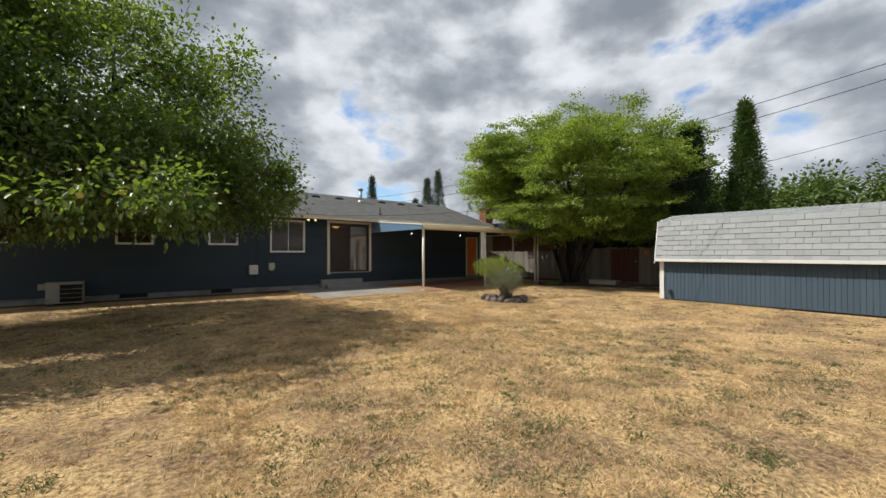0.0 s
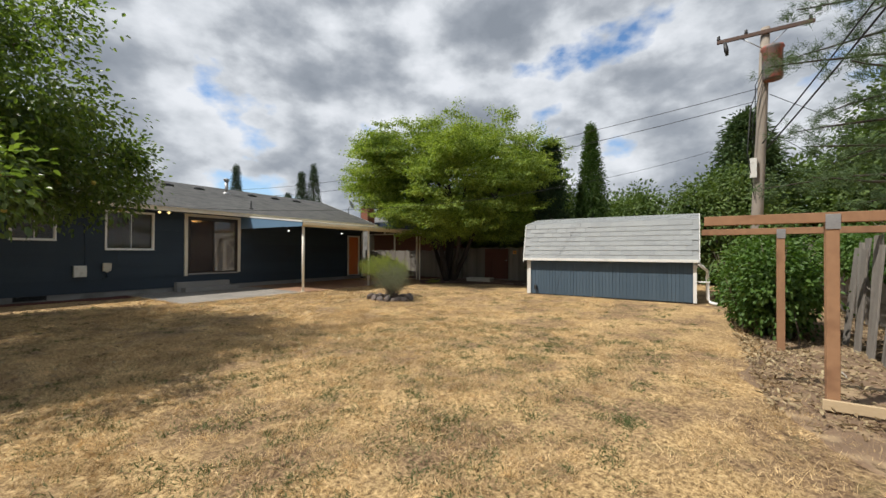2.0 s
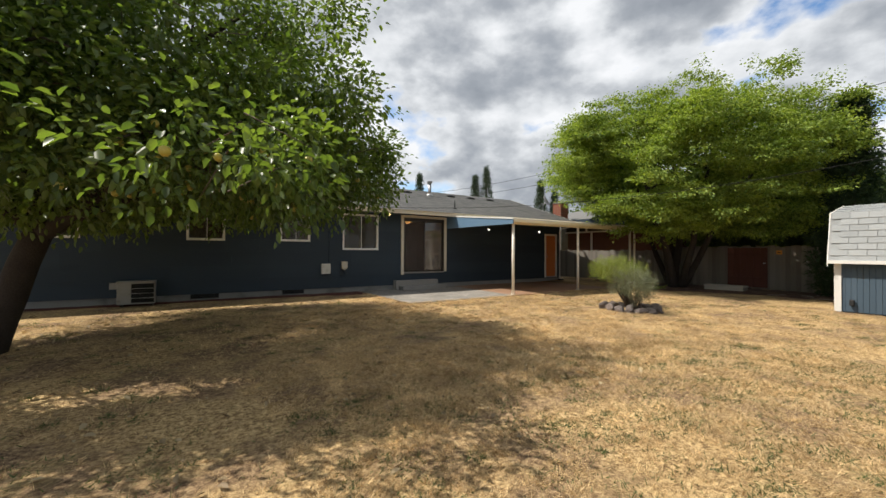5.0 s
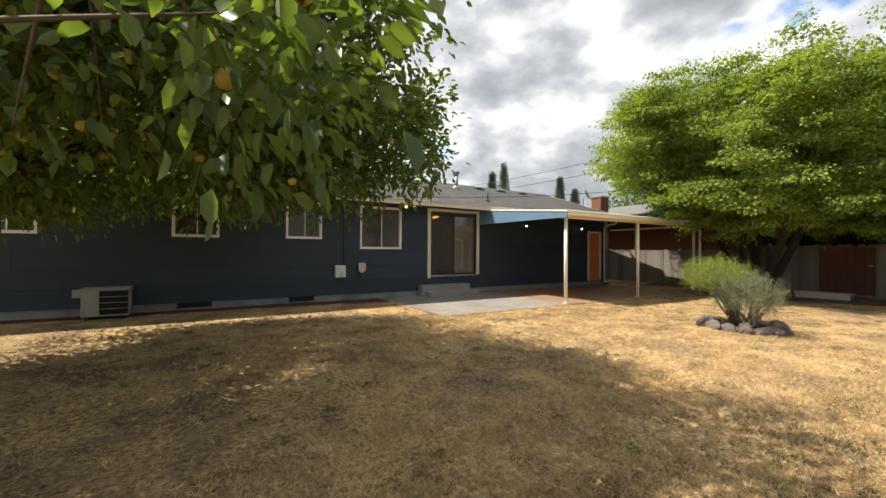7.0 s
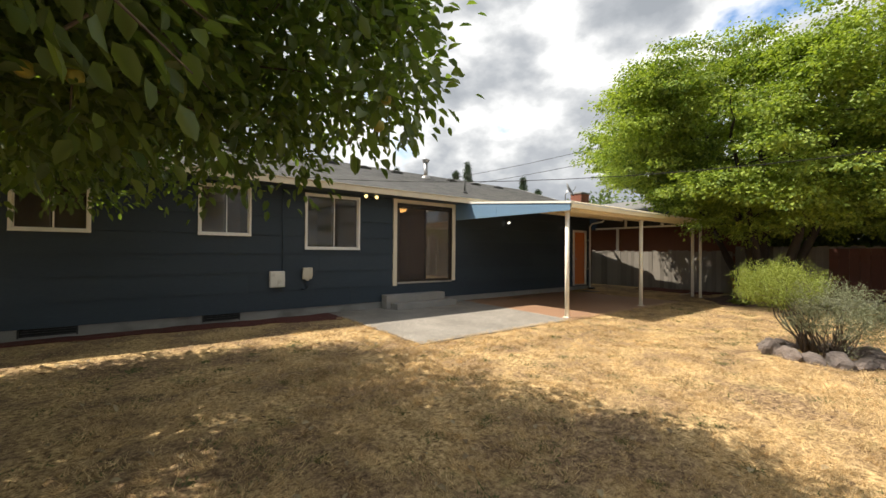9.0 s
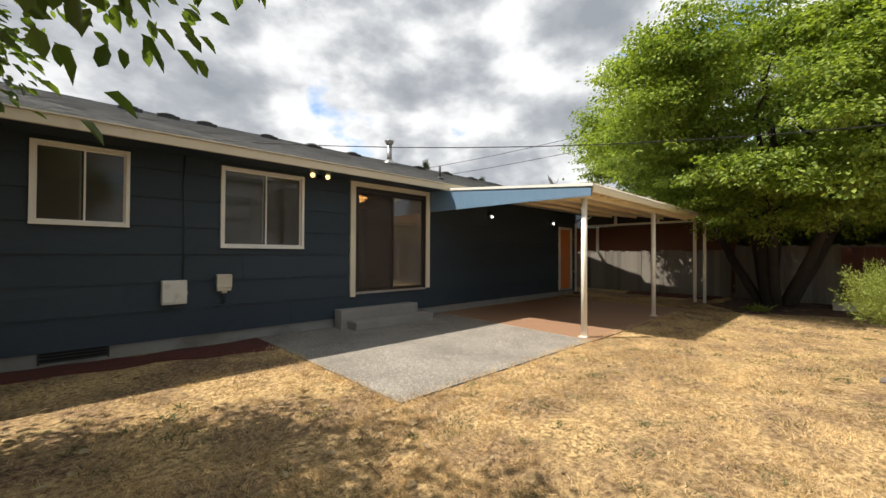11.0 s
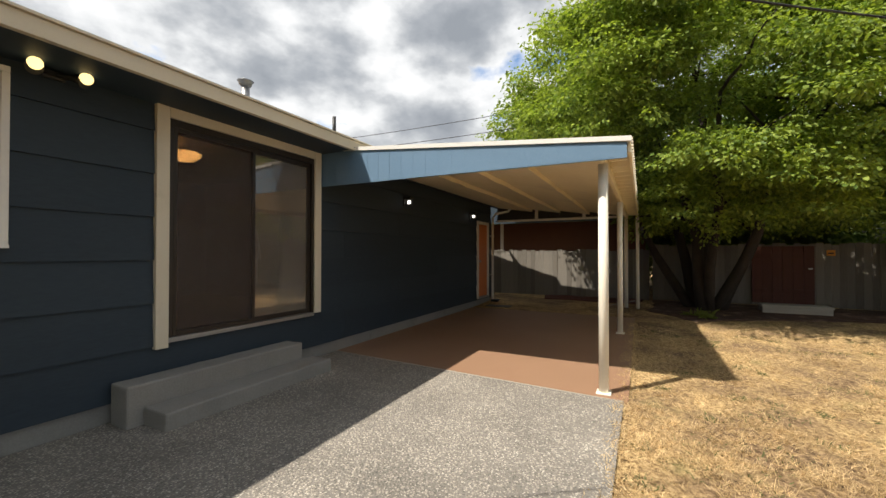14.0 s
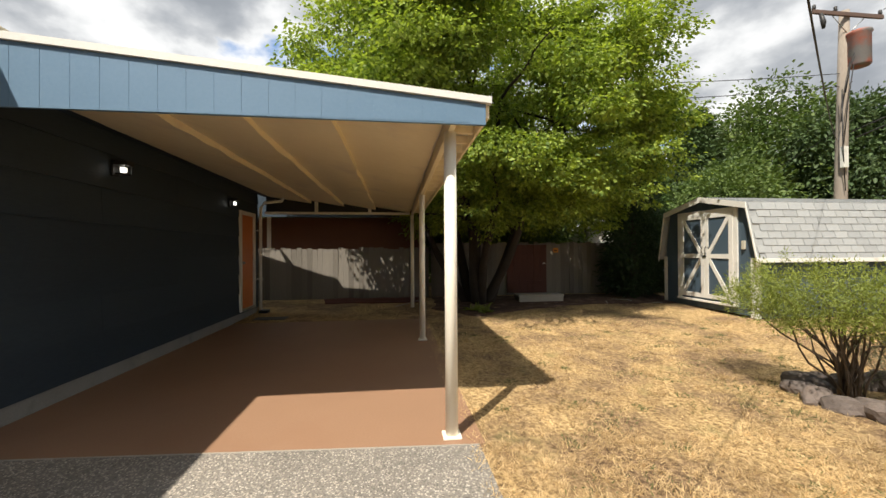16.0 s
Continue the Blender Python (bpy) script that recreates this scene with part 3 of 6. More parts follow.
bed("red_gravel_bed", [(-6.0, 15.0), (1.5, 14.95), (3.6, 14.75), (4.95, 14.45), (4.98, 15.42), (-6.0, 15.42)], M_REDBED, "dark red gravel strip beside the foundation", 0.015, seed=8)

# ---------------------------------------------------------------- patio slabs
def slab(name, x0, x1, y0, y1, z, material, label):
    return whole(name, boxes((x0, x1, y0, y1, -0.12, z), bevel=0.012), material, label, "patio slab", kind="structure")


def skew_slab(name, outline, z, material, label):
    return whole(name, prism(bmesh.new(), outline, "z", -0.12, z), material, label, "patio slab", kind="structure")


skew_slab("patio_aggregate", [(4.75, 11.66), (8.528, 11.66), (8.768, 15.42), (4.75, 15.42)], 0.012, M_AGG, "exposed-aggregate concrete patio slab")
skew_slab("patio_joint", [(8.530, 11.66), (8.538, 11.66), (8.778, 15.42), (8.770, 15.42)], 0.0175, M_PALETIMBER, "thin pale strip between the two patio slabs")
skew_slab("patio_brown", [(8.540, 11.62), (15.75, 11.66), (15.75, 15.42), (8.780, 15.42)], 0.016, M_BROWN, "brown painted concrete patio under the cover")
slab("patio_walk", 15.762, 16.6, 14.4, 15.9, 0.012, M_CONC, "pale concrete walk past the house corner")

# ---------------------------------------------------------------- the house
WY = 15.41
HX0, HX1 = -7.0, 15.2
OPEN = [(-3.33, -2.45, 1.70, 2.69), (-0.24, 0.68, 1.70, 2.69), (2.20, 3.10, 1.715, 2.69), (4.20, 5.48, 1.46, 2.69), (6.50, 8.33, 0.62, 2.68), (14.12, 14.93, 0.22, 2.26)]


def cut_wall(bm, x0, x1, z0, z1, y0, y1, holes):
    """Boxes that fill a wall round its openings."""
    at = x0
    for a, b, c, d in sorted(holes):
        box(bm, at, a, y0, y1, z0, z1)
        box(bm, a, b, y0, y1, z0, c)
        box(bm, a, b, y0, y1, d, z1)
        at = b
    box(bm, at, x1, y0, y1, z0, z1)
    return bm


wall_south = whole("wall_south", cut_wall(bmesh.new(), HX0, HX1, 0.20, 2.80, WY + 0.022, WY + 0.16, OPEN), M_NAVY, "navy-painted rear wall of the house with lap siding", "wall", kind="structure")
whole("wall_east", boxes((HX1 - 0.14, HX1, WY + 0.165, 23.4, 0.0, 2.8)), M_SIDING, "navy end wall of the house", "wall", kind="structure")
whole("wall_west", boxes((HX0, HX0 + 0.14, WY + 0.165, 23.4, 0.0, 2.8)), M_SIDING, "navy end wall of the house", "wall", kind="structure")
whole("wall_north", boxes((HX0, HX1, 23.41, 23.55, 0.0, 2.8)), M_SIDING, "far wall of the house", "wall", kind="structure")
whole("foundation", boxes((HX0, HX1, WY + 0.03, WY + 0.2, -0.15, 0.198)), M_CONC, "grey concrete foundation strip", "foundation", kind="structure")
whole("room_floor", boxes((HX0 + 0.15, HX1 - 0.15, WY + 0.21, 23.4, 0.1, 0.58)), M_ROOMFLOOR, "brown floor inside the house", "floor", kind="structure")
whole("ceiling", boxes((HX0 + 0.15, HX1 - 0.15, WY + 0.165, 23.4, 2.80, 2.86)), M_ROOMWALL, "room ceiling inside the house", "ceiling", kind="structure")
whole("room_wall", boxes((HX0 + 0.15, HX1 - 0.15, 19.5, 19.6, 0.58, 2.8), (-1.6, -1.5, WY + 0.17, 19.5, 0.58, 2.8), (1.4, 1.5, WY + 0.17, 19.5, 0.58, 2.8), (3.6, 3.7, WY + 0.17, 19.5, 0.58, 2.8), (5.9, 6.0, WY + 0.17, 19.5, 0.58, 2.8), (9.4, 9.5, WY + 0.17, 19.5, 0.58, 2.8)), M_ROOMWALL, "tan plaster walls between the rooms", "wall", kind="structure")

# lap siding: each board a wedge, thicker at its lower edge
COURSE = [0.17, 0.57, 0.96, 1.35, 1.74, 2.13, 2.52, 2.80]


def siding_board(x0, x1, z0, z1, c0, c1):
    y = lambda z: WY + 0.018 - 0.020 * (c1 - z) / (c1 - c0)
    bm = bmesh.new()
    prism(bm, [(y(z0), z0), (WY + 0.021, z0), (WY + 0.021, z1), (y(z1), z1)], "x", x0, x1)
    part("siding_board", bm, M_SIDING, wall_south)


for ci, (c0, c1) in enumerate(zip(COURSE, COURSE[1:])):
    joints = [HX0]
    at = HX0 + (1.3 + 1.45 * (ci % 3))
    while at < HX1 - 0.6:
        joints.append(at)
        at += 3.66
    joints.append(HX1)
    for ja, jb in zip(joints, joints[1:]):
        at = ja + 0.0015
        for a, b, lo, hi in OPEN:
            if b <= at or a >= jb or hi <= c0 or lo >= c1:
                continue
            if a > at:
                siding_board(at, a, c0, c1 - 0.002, c0, c1)
            if lo > c0 + 0.03:
                siding_board(max(a, at), min(b, jb), c0, lo, c0, c1)
            if hi < c1 - 0.03:
                siding_board(max(a, at), min(b, jb), hi, c1 - 0.002, c0, c1)
            at = max(at, b)
        if jb - at > 0.02:
            siding_board(at, jb - 0.0015, c0, c1 - 0.002, c0, c1)

# roof: two slopes, eaves, rakes
EY, EZ, RY, RZ = 14.85, 2.90, 19.5, 4.47
RX0, RX1 = -7.6, 15.75
SLOPE = (RZ - EZ) / (RY - EY)


def roof_z(y):
    return EZ + (y - EY) * SLOPE if y <= RY else RZ - (y - RY) * SLOPE


bm = bmesh.new()
prism(bm, [(EY, EZ - 0.12), (EY, EZ), (RY, RZ), (2 * RY - EY, EZ), (2 * RY - EY, EZ - 0.12), (RY, RZ - 0.14)], "x", RX0, RX1)
roof = whole("roof", bm, M_ROOF, "low-pitched grey asphalt shingle roof", "roof", kind="structure")
bm = bmesh.new()
for xx in (HX0 + 0.05, HX1 - 0.1):
    prism(bm, [(WY + 0.1, 2.80), (2 * RY - WY - 0.1, 2.80), (RY, RZ - 0.16)], "x", xx, xx + 0.09)
whole("gable_wall", bm, M_SIDING, "navy gable ends under the roof", "wall", kind="structure")
whole("soffit", boxes((RX0 + 0.05, RX1 - 0.05, EY + 0.03, WY + 0.02, 2.765, 2.795)), M_NAVY, "dark painted boxed soffit", "soffit", kind="structure")
fas = whole("fascia", boxes((RX0, RX1, EY - 0.022, EY + 0.028, 2.755, 2.875), bevel=0.004), M_CREAM, "cream-painted eave fascia board", "fascia", kind="structure")
part("drip_edge", boxes((RX0, RX1, EY - 0.045, EY + 0.03, 2.878, 2.896)), M_CREAM, fas)
bm = bmesh.new()
for xx in (RX0 - 0.03, RX1 + 0.004):
    prism(bm, [(EY, EZ - 0.15), (EY, EZ + 0.01), (RY, RZ + 0.01), (2 * RY - EY, EZ + 0.01), (2 * RY - EY, EZ - 0.15), (RY, RZ - 0.17)], "x", xx, xx + 0.026)
whole("rake_board", bm, M_WHITE, "white rake boards at the roof ends", "rake board", kind="structure")

# shingle tabs on the yard-side slope
V, F = [], []
n_rows = int((RY - EY) / math.cos(math.atan(SLOPE)) / 0.145)
for r in range(n_rows):
    y0 = EY + (RY - EY) * r / n_rows - 0.012
    y1 = EY + (RY - EY) * (r + 1) / n_rows + 0.004
    xx = RX0 + rnd.uniform(0, 0.3)
    while xx < RX1 - 0.05:
        w = rnd.uniform(0.22, 0.36)
        xb = min(xx + w - 0.006, RX1)
        t, dy = rnd.uniform(0.008, 0.014), rnd.uniform(-0.006, 0.006)
        o = len(V)
        za, zb = EZ + (y0 + dy - EY) * SLOPE, EZ + (y1 - EY) * SLOPE
        V += [(xx, y0 + dy, za + t), (xb, y0 + dy, za + t), (xb, y1, zb + 0.003), (xx, y1, zb + 0.003), (xx, y0 + dy, za), (xb, y0 + dy, za)]
        F += [(o, o + 1, o + 2, o + 3), (o + 4, o + 5, o + 1, o)]
        xx += w
sh = new("shingles", arrays_mesh("shingles", V, F, M_ROOF))
sh.parent = roof
tagged(sh, kind="stuff")

# windows
def slider_window(n, x0, x1, z0, z1, trim, blind):
    w = root(f"window_{n}", ((x0 + x1) / 2, WY, z0), "white-framed horizontal sliding window in the navy wall", "window", "rear windows", "structure")
    t, ya, yb = trim, WY - 0.032, WY + 0.05
    fr = boxes((x0 - 0.01, x1 + 0.01, ya, yb, z0 - 0.012, z0 + t), (x0 - 0.01, x1 + 0.01, ya, yb, z1 - t, z1 + 0.01), (x0 - 0.01, x0 + t, ya, yb, z0 + t, z1 - t), (x1 - t, x1 + 0.01, ya, yb, z0 + t, z1 - t), bevel=0.004)
    part("window_frame", fr, M_VINYL, w)
    xm = (x0 + x1) / 2
    part("window_sill", boxes((x0 - 0.012, x1 + 0.012, WY - 0.042, WY - 0.033, z0 - 0.014, z0 + 0.01), bevel=0.003), M_VINYL, w)
    s = 0.02
    for a, b, yy in ((x0 + t, xm + 0.03, WY + 0.004), (xm - 0.03, x1 - t, WY + 0.028)):
        sash = part("sash", boxes((a, b, yy, yy + 0.02, z0 + t, z0 + t + s), (a, b, yy, yy + 0.02, z1 - t - s, z1 - t), (a, a + s, yy, yy + 0.02, z0 + t + s, z1 - t - s), (b - s, b, yy, yy + 0.02, z0 + t + s, z1 - t - s), bevel=0.002), M_VINYL, w)
        g = part("pane", boxes((a + s, b - s, yy + 0.008, yy + 0.012, z0 + t + s, z1 - t - s)), M_GLASS, sash, "clear glass pane")
        g.visible_shadow = False
    if blind:
        bl = root("window_blind", ((x0 + x1) / 2, WY + 0.1, z1), "raised pale slatted blind behind the window glass", "blind")
        part("headrail", boxes((x0 + 0.06, x1 - 0.06, WY + 0.085, WY + 0.125, z1 - 0.11, z1 - 0.05), bevel=0.004), M_BLIND, bl)
        for k in range(5):
            part("slat", boxes((x0 + 0.07, x1 - 0.07, WY + 0.09, WY + 0.118, z1 - 0.13 - 0.012 * k, z1 - 0.126 - 0.012 * k)), M_BLIND, bl)
        part("cord", tube(bmesh.new(), [(x1 - 0.22, WY + 0.1, z1 - 0.12), (x1 - 0.22, WY + 0.1, z0 + 0.45)], 0.004, 5), M_VINYL, bl)


for n, (o, bl) in enumerate(zip(OPEN[:4], (0, 0, 0, 1)), 1):
    slider_window(n, *o, 0.034, bl)

# sliding patio door
DX0, DX1, DZ0, DZ1 = 6.50, 8.33, 0.62, 2.68
d = root("door_1", ((DX0 + DX1) / 2, WY, 0.55), "dark bronze sliding glass patio door with cream trim", "door", kind="structure")
part("trim", boxes((6.405, 6.515, WY - 0.034, WY + 0.02, 0.545, 2.77), (8.315, 8.425, WY - 0.034, WY + 0.02, 0.62, 2.77), (6.516, 8.314, WY - 0.032, WY + 0.02, 2.672, 2.77), bevel=0.004), M_CREAM, d, "cream-painted door trim")
part("track", boxes((6.516, 8.314, WY - 0.022, WY + 0.09, 0.585, 0.628), bevel=0.004), M_METAL, d, "worn aluminium sill track")
part("frame", boxes((DX0 + 0.016, DX0 + 0.06, WY - 0.01, WY + 0.1, 0.63, 2.67), (DX1 - 0.06, DX1 - 0.016, WY - 0.01, WY + 0.1, 0.63, 2.67), (DX0 + 0.06, DX1 - 0.06, WY - 0.01, WY + 0.1, 2.6, 2.67)), M_BRONZE, d)
for a, b, yy, nm in ((DX0 + 0.062, 7.46, WY + 0.045, "sliding_panel"), (7.39, DX1 - 0.062, WY + 0.012, "fixed_panel")):
    s = 0.055
    pn = part(nm, boxes((a, b, yy, yy + 0.03, 0.632, 0.632 + s), (a, b, yy, yy + 0.03, 2.598 - s, 2.598), (a, a + s, yy, yy + 0.03, 0.632 + s, 2.598 - s), (b - s, b, yy, yy + 0.03, 0.632 + s, 2.598 - s), bevel=0.003), M_BRONZE, d)
    g = part("pane", boxes((a + s, b - s, yy + 0.012, yy + 0.017, 0.632 + s, 2.598 - s)), M_DGLASS, pn, "dark reflecting glass")
    g.visible_shadow = False
scr = part("screen_panel", boxes((6.565, 6.595, WY - 0.006, WY + 0.008, 0.635, 2.595), (7.40, 7.43, WY - 0.006, WY + 0.008, 0.635, 2.595), (6.596, 7.399, WY - 0.006, WY + 0.008, 0.635, 0.67), (6.596, 7.399, WY - 0.006, WY + 0.008, 2.56, 2.595)), M_BRONZE, d, "sliding insect screen")
part("mesh_sheet", boxes((6.596, 7.399, WY, WY + 0.001, 0.671, 2.559)), M_SCREEN, scr, "brown insect mesh")
part("door_handle", boxes((6.565, 6.59, WY + 0.02, WY + 0.044, 1.42, 1.66), bevel=0.006), M_BLACK, d)

# orange back door
d2 = root("door_2", (14.52, WY, 0.22), "closed orange-painted back door in a white frame", "door", kind="structure")
part("leaf", boxes((14.19, 14.86, WY + 0.004, WY + 0.05, 0.25, 2.2), bevel=0.004), M_DOOR, d2)
part("frame", boxes((14.10, 14.185, WY - 0.03, WY + 0.08, 0.2, 2.28), (14.865, 14.95, WY - 0.03, WY + 0.08, 0.2, 2.28), (14.186, 14.864, WY - 0.03, WY + 0.08, 2.205, 2.28), bevel=0.004), M_WHITE, d2)
kn = bmesh.new()
bmesh.ops.create_uvsphere(kn, u_segments=12, v_segments=8, radius=0.032, matrix=Matrix.Translation((14.25, WY - 0.03, 1.2)))
part("door_handle", kn, M_METAL, d2, "brushed metal door knob")
part("threshold", boxes((14.186, 14.864, WY - 0.05, WY + 0.06, 0.2, 0.245), bevel=0.004), M_METAL, d2)

# foundation vents
for n, (a, b) in enumerate(((-0.12, 0.53), (2.30, 2.91))):
    v = root("foundation_vent", ((a + b) / 2, WY, 0.05), "dark louvred crawlspace vent in the foundation", "vent", "foundation vents")
    part("recess", boxes((a, b, WY + 0.015, WY + 0.028, 0.045, 0.165)), M_DARK, v)
    for e in (a - 0.02, b):
        part("jamb", boxes((e, e + 0.02, WY + 0.005, WY + 0.028, 0.03, 0.18)), M_BLACK, v)
    for k in range(3):
        part("slat", boxes((a, b, WY + 0.006, WY + 0.013, 0.055 + 0.04 * k, 0.062 + 0.04 * k)), M_BLACK, v)

# ---------------------------------------------------------------- patio cover
CX0, CX1, CY0, CY1 = 8.45, 15.72, 11.60, 15.38


def cover_z(y):
    return 2.455 + (y - CY0) * (2.80 - 2.455) / (CY1 - CY0)


cover = root("patio_cover", (12.0, 13.5, 0.016), "cream and blue lean-to patio cover on slim white posts", "patio cover")
bm = bmesh.new()
prism(bm, [(CY0, cover_z(CY0)), (CY1, cover_z(CY1)), (CY1, cover_z(CY1) + 0.03), (CY0, cover_z(CY0) + 0.03)], "x", CX0 + 0.03, CX1)
rp = part("roof_panel", bm, M_WHITE, cover, "white-edged roof sheet")
# corrugation ribs along the outer edge
bm = bmesh.new()
xx = CX0 + 0.05
while xx < CX1 - 0.05:
    prism(bm, [(CY0 - 0.03, cover_z(CY0) + 0.030), (CY1 - 0.6, cover_z(CY1 - 0.6) + 0.031), (CY1 - 0.6, cover_z(CY1 - 0.6) + 0.05), (CY0 - 0.03, cover_z(CY0) + 0.048)], "x", xx, xx + 0.05)
    xx += 0.13
part("rib_sheet", bm, M_CREAM, cover)
# underside sheets, each hung a little below the next at its outer edge, sagging unevenly
for a, b in ((11.90, 12.76), (12.76, 13.54), (13.54, 14.30), (14.30, 15.37)):
    for k in range(3):
        xa, xb = 8.49 + k * 2.41, min(8.49 + (k + 1) * 2.41 - 0.008, CX1 - 0.01)
        bm = bmesh.new()
        rows = []
        for i in range(9):
            xs = xa + (xb - xa) * i / 8
            sag = [0.03 * noise.noise(Vector((xs * 1.7, yy * 2.3, 3.0))) for yy in (a, (a + b) / 2, b)]
            wob = 0.03 * noise.noise(Vector((xs * 2.1, a, 8.0)))
            ring = [(a + 0.004 + wob, cover_z(a) - 0.085 - abs(sag[0])), ((a + b) / 2, cover_z((a + b) / 2) - 0.055 - abs(sag[1])), (b + 0.02, cover_z(b) - 0.02), (b + 0.02, cover_z(b) - 0.002), (a + 0.004 + wob, cover_z(a) - 0.002)]
            rows.append([bm.verts.new((xs, yy, zz)) for yy, zz in ring])
        for ra, rb in zip(rows, rows[1:]):
            for m in range(5):
                bm.faces.new((ra[m], ra[(m + 1) % 5], rb[(m + 1) % 5], rb[m]))
        bm.faces.new(rows[0][::-1])
        bm.faces.new(rows[-1])
        bmesh.ops.recalc_face_normals(bm, faces=bm.faces[:])
        part("ceiling_sheet", bm, M_CEIL, cover, "cream-painted underside sheet")
bm = bmesh.new()
prism(bm, [(CY0 + 0.02, 2.305), (CY1, 2.325), (CY1, cover_z(CY1) - 0.003), (CY0 + 0.02, cover_z(CY0) - 0.003)], "x", CX0, CX0 + 0.028)
gab = part("gable_board", bm, M_BLUE, cover, "blue grooved gable panel")
for k in range(22):
    yy = CY0 + 0.13 + k * 0.17
    if yy < CY1 - 0.05:
        part("groove_batten", boxes((CX0 - 0.0016, CX0, yy, yy + 0.1675, 2.318, cover_z(yy) - 0.012)), M_BLUE, gab)
bm = bmesh.new()
prism(bm, [(CY0 - 0.02, cover_z(CY0) - 0.002), (CY1, cover_z(CY1) - 0.002), (CY1, cover_z(CY1) + 0.045), (CY0 - 0.02, cover_z(CY0) + 0.045)], "x", CX0 - 0.02, CX0 + 0.029)
part("edge_trim", bm, M_WHITE, cover, "white edge trim")
part("beam", boxes((CX0 + 0.03, CX1, 11.82, 11.87, 2.31, 2.44), bevel=0.004), M_CEIL, cover, "cream outer beam")
part("front_fascia", boxes((CX0 + 0.03, CX1, CY0 - 0.012, CY0 + 0.012, 2.36, 2.452), bevel=0.003), M_CEIL, cover)
for k in range(24):
    xa = CX0 + 0.16 + k * 0.30
    part("rafter_block", boxes((xa, xa + 0.045, CY0 + 0.013, 11.818, 2.385, 2.452)), M_CEIL, cover)
part("end_beam", boxes((15.60, 15.64, 11.9, 15.4, 2.34, 2.40), bevel=0.004), M_WHITE, cover)
for yy in (12.86, 14.15):
    part("short_post", boxes((15.595, 15.645, yy, yy + 0.08, 2.40, cover_z(yy) - 0.002), bevel=0.003), M_WHITE, cover)
bm = bmesh.new()
prism(bm, [(11.62, 2.40), (15.38, 2.40), (15.38, cover_z(15.38) - 0.004), (11.62, cover_z(11.62) - 0.004)], "x", 15.655, 15.675)
part("end_board", bm, M_BLACK, cover, "dark board closing the end of the cover")
for px, py, r in ((8.68, 11.845, 0.048), (11.95, 11.845, 0.046), (15.36, 11.86, 0.044), (15.25, 11.60, 0.04)):
    top = 2.31 if py > 11.7 else 2.40
    post = part("post", tube(bmesh.new(), [(px, py, 0.016), (px, py, top)], r, 14), M_POST, cover, "slim white painted post")
    part("base_plate", boxes((px - 0.07, px + 0.07, py - 0.07, py + 0.07, 0.016, 0.034), bevel=0.006), M_POST, post)
part("brace", tube(bmesh.new(), [(15.25, 11.63, 0.25), (15.5, 12.3, 0.05)], 0.008, 6), M_METAL, cover)

# downspout at the house corner
ds = root("downspout", (15.08, 15.3, 0.016), "white round downspout with an elbow at the house corner", "downspout")
part("pipe", tube(bmesh.new(), [(15.08, 15.32, 0.10), (15.08, 15.32, 2.42), (15.1, 15.24, 2.55), (15.3, 14.92, 2.62), (15.34, 14.85, 2.76)], 0.033, 10), M_WHITE, ds)
part("foot", boxes((14.98, 15.2, 15.15, 15.35, 0.016, 0.11), bevel=0.02), M_BLACK, ds)
for zz in (0.8, 1.9):
    part("strap", boxes((15.04, 15.12, 15.28, 15.40, zz, zz + 0.025)), M_WHITE, ds)
whole("door_mat", boxes((14.15, 14.95, 14.55, 15.2, 0.017, 0.032), bevel=0.005), M_BLACK, "dark rubber mat before the orange door", "door mat")

# concrete steps
st = root("door_steps", (7.0, 15.0, 0.03), "two worn dark concrete steps below the patio door", "steps")


def worn_step(x0, x1, y0, y1, z0, z1, seed):
    bm = bmesh.new()
    box(bm, x0, x1, y0, y1, z0, z1)
    bmesh.ops.subdivide_edges(bm, edges=bm.edges[:], cuts=9, use_grid_fill=True)
    for v in bm.verts:
        v.co += 0.006 * noise.noise_vector(v.co * 6 + Vector((seed, 0, 0)))
    sharp = [e for e in bm.edges if e.is_manifold and e.calc_face_angle(0) > 1.0]
    bmesh.ops.bevel(bm, geom=sharp, offset=0.016, segments=2, affect="EDGES", profile=0.5)
    return bm


part("lower_step", worn_step(6.2, 8.03, 14.82, 15.135, 0.0, 0.155, 1), M_STEP, st)
part("upper_step", worn_step(6.08, 7.87, 15.13, 15.385, 0.0, 0.345, 4), M_STEP, st)

# ---------------------------------------------------------------- fixtures on the wall
m1 = root("utility_box", (3.61, WY, 0.65), "pale grey telephone box on the siding", "utility box")
part("body", boxes((3.462, 3.757, WY - 0.10, WY - 0.004, 0.65, 0.985), bevel=0.012), M_GREYBOX, m1)
part("cover", boxes((3.47, 3.75, WY - 0.112, WY - 0.101, 0.68, 0.978), bevel=0.004), M_GREYBOX, m1)
part("latch", boxes((3.758, 3.772, WY - 0.08, WY - 0.05, 0.78, 0.82), bevel=0.003), M_METAL, m1)
m2 = root("utility_box", (4.235, WY, 0.78), "beige power outlet box with a conduit below", "utility box")
part("body", boxes((4.137, 4.332, WY - 0.09, WY - 0.004, 0.80, 1.05), bevel=0.014), M_BEIGE, m2)
part("cover", boxes((4.132, 4.337, WY - 0.104, WY - 0.091, 0.85, 1.045), bevel=0.008), M_BEIGE, m2)
part("conduit", tube(bmesh.new(), [(4.24, WY - 0.045, 0.81), (4.24, WY - 0.045, 0.62), (4.19, WY - 0.03, 0.585), (4.12, WY - 0.01, 0.58)], 0.018, 8), M_NAVY, m2)
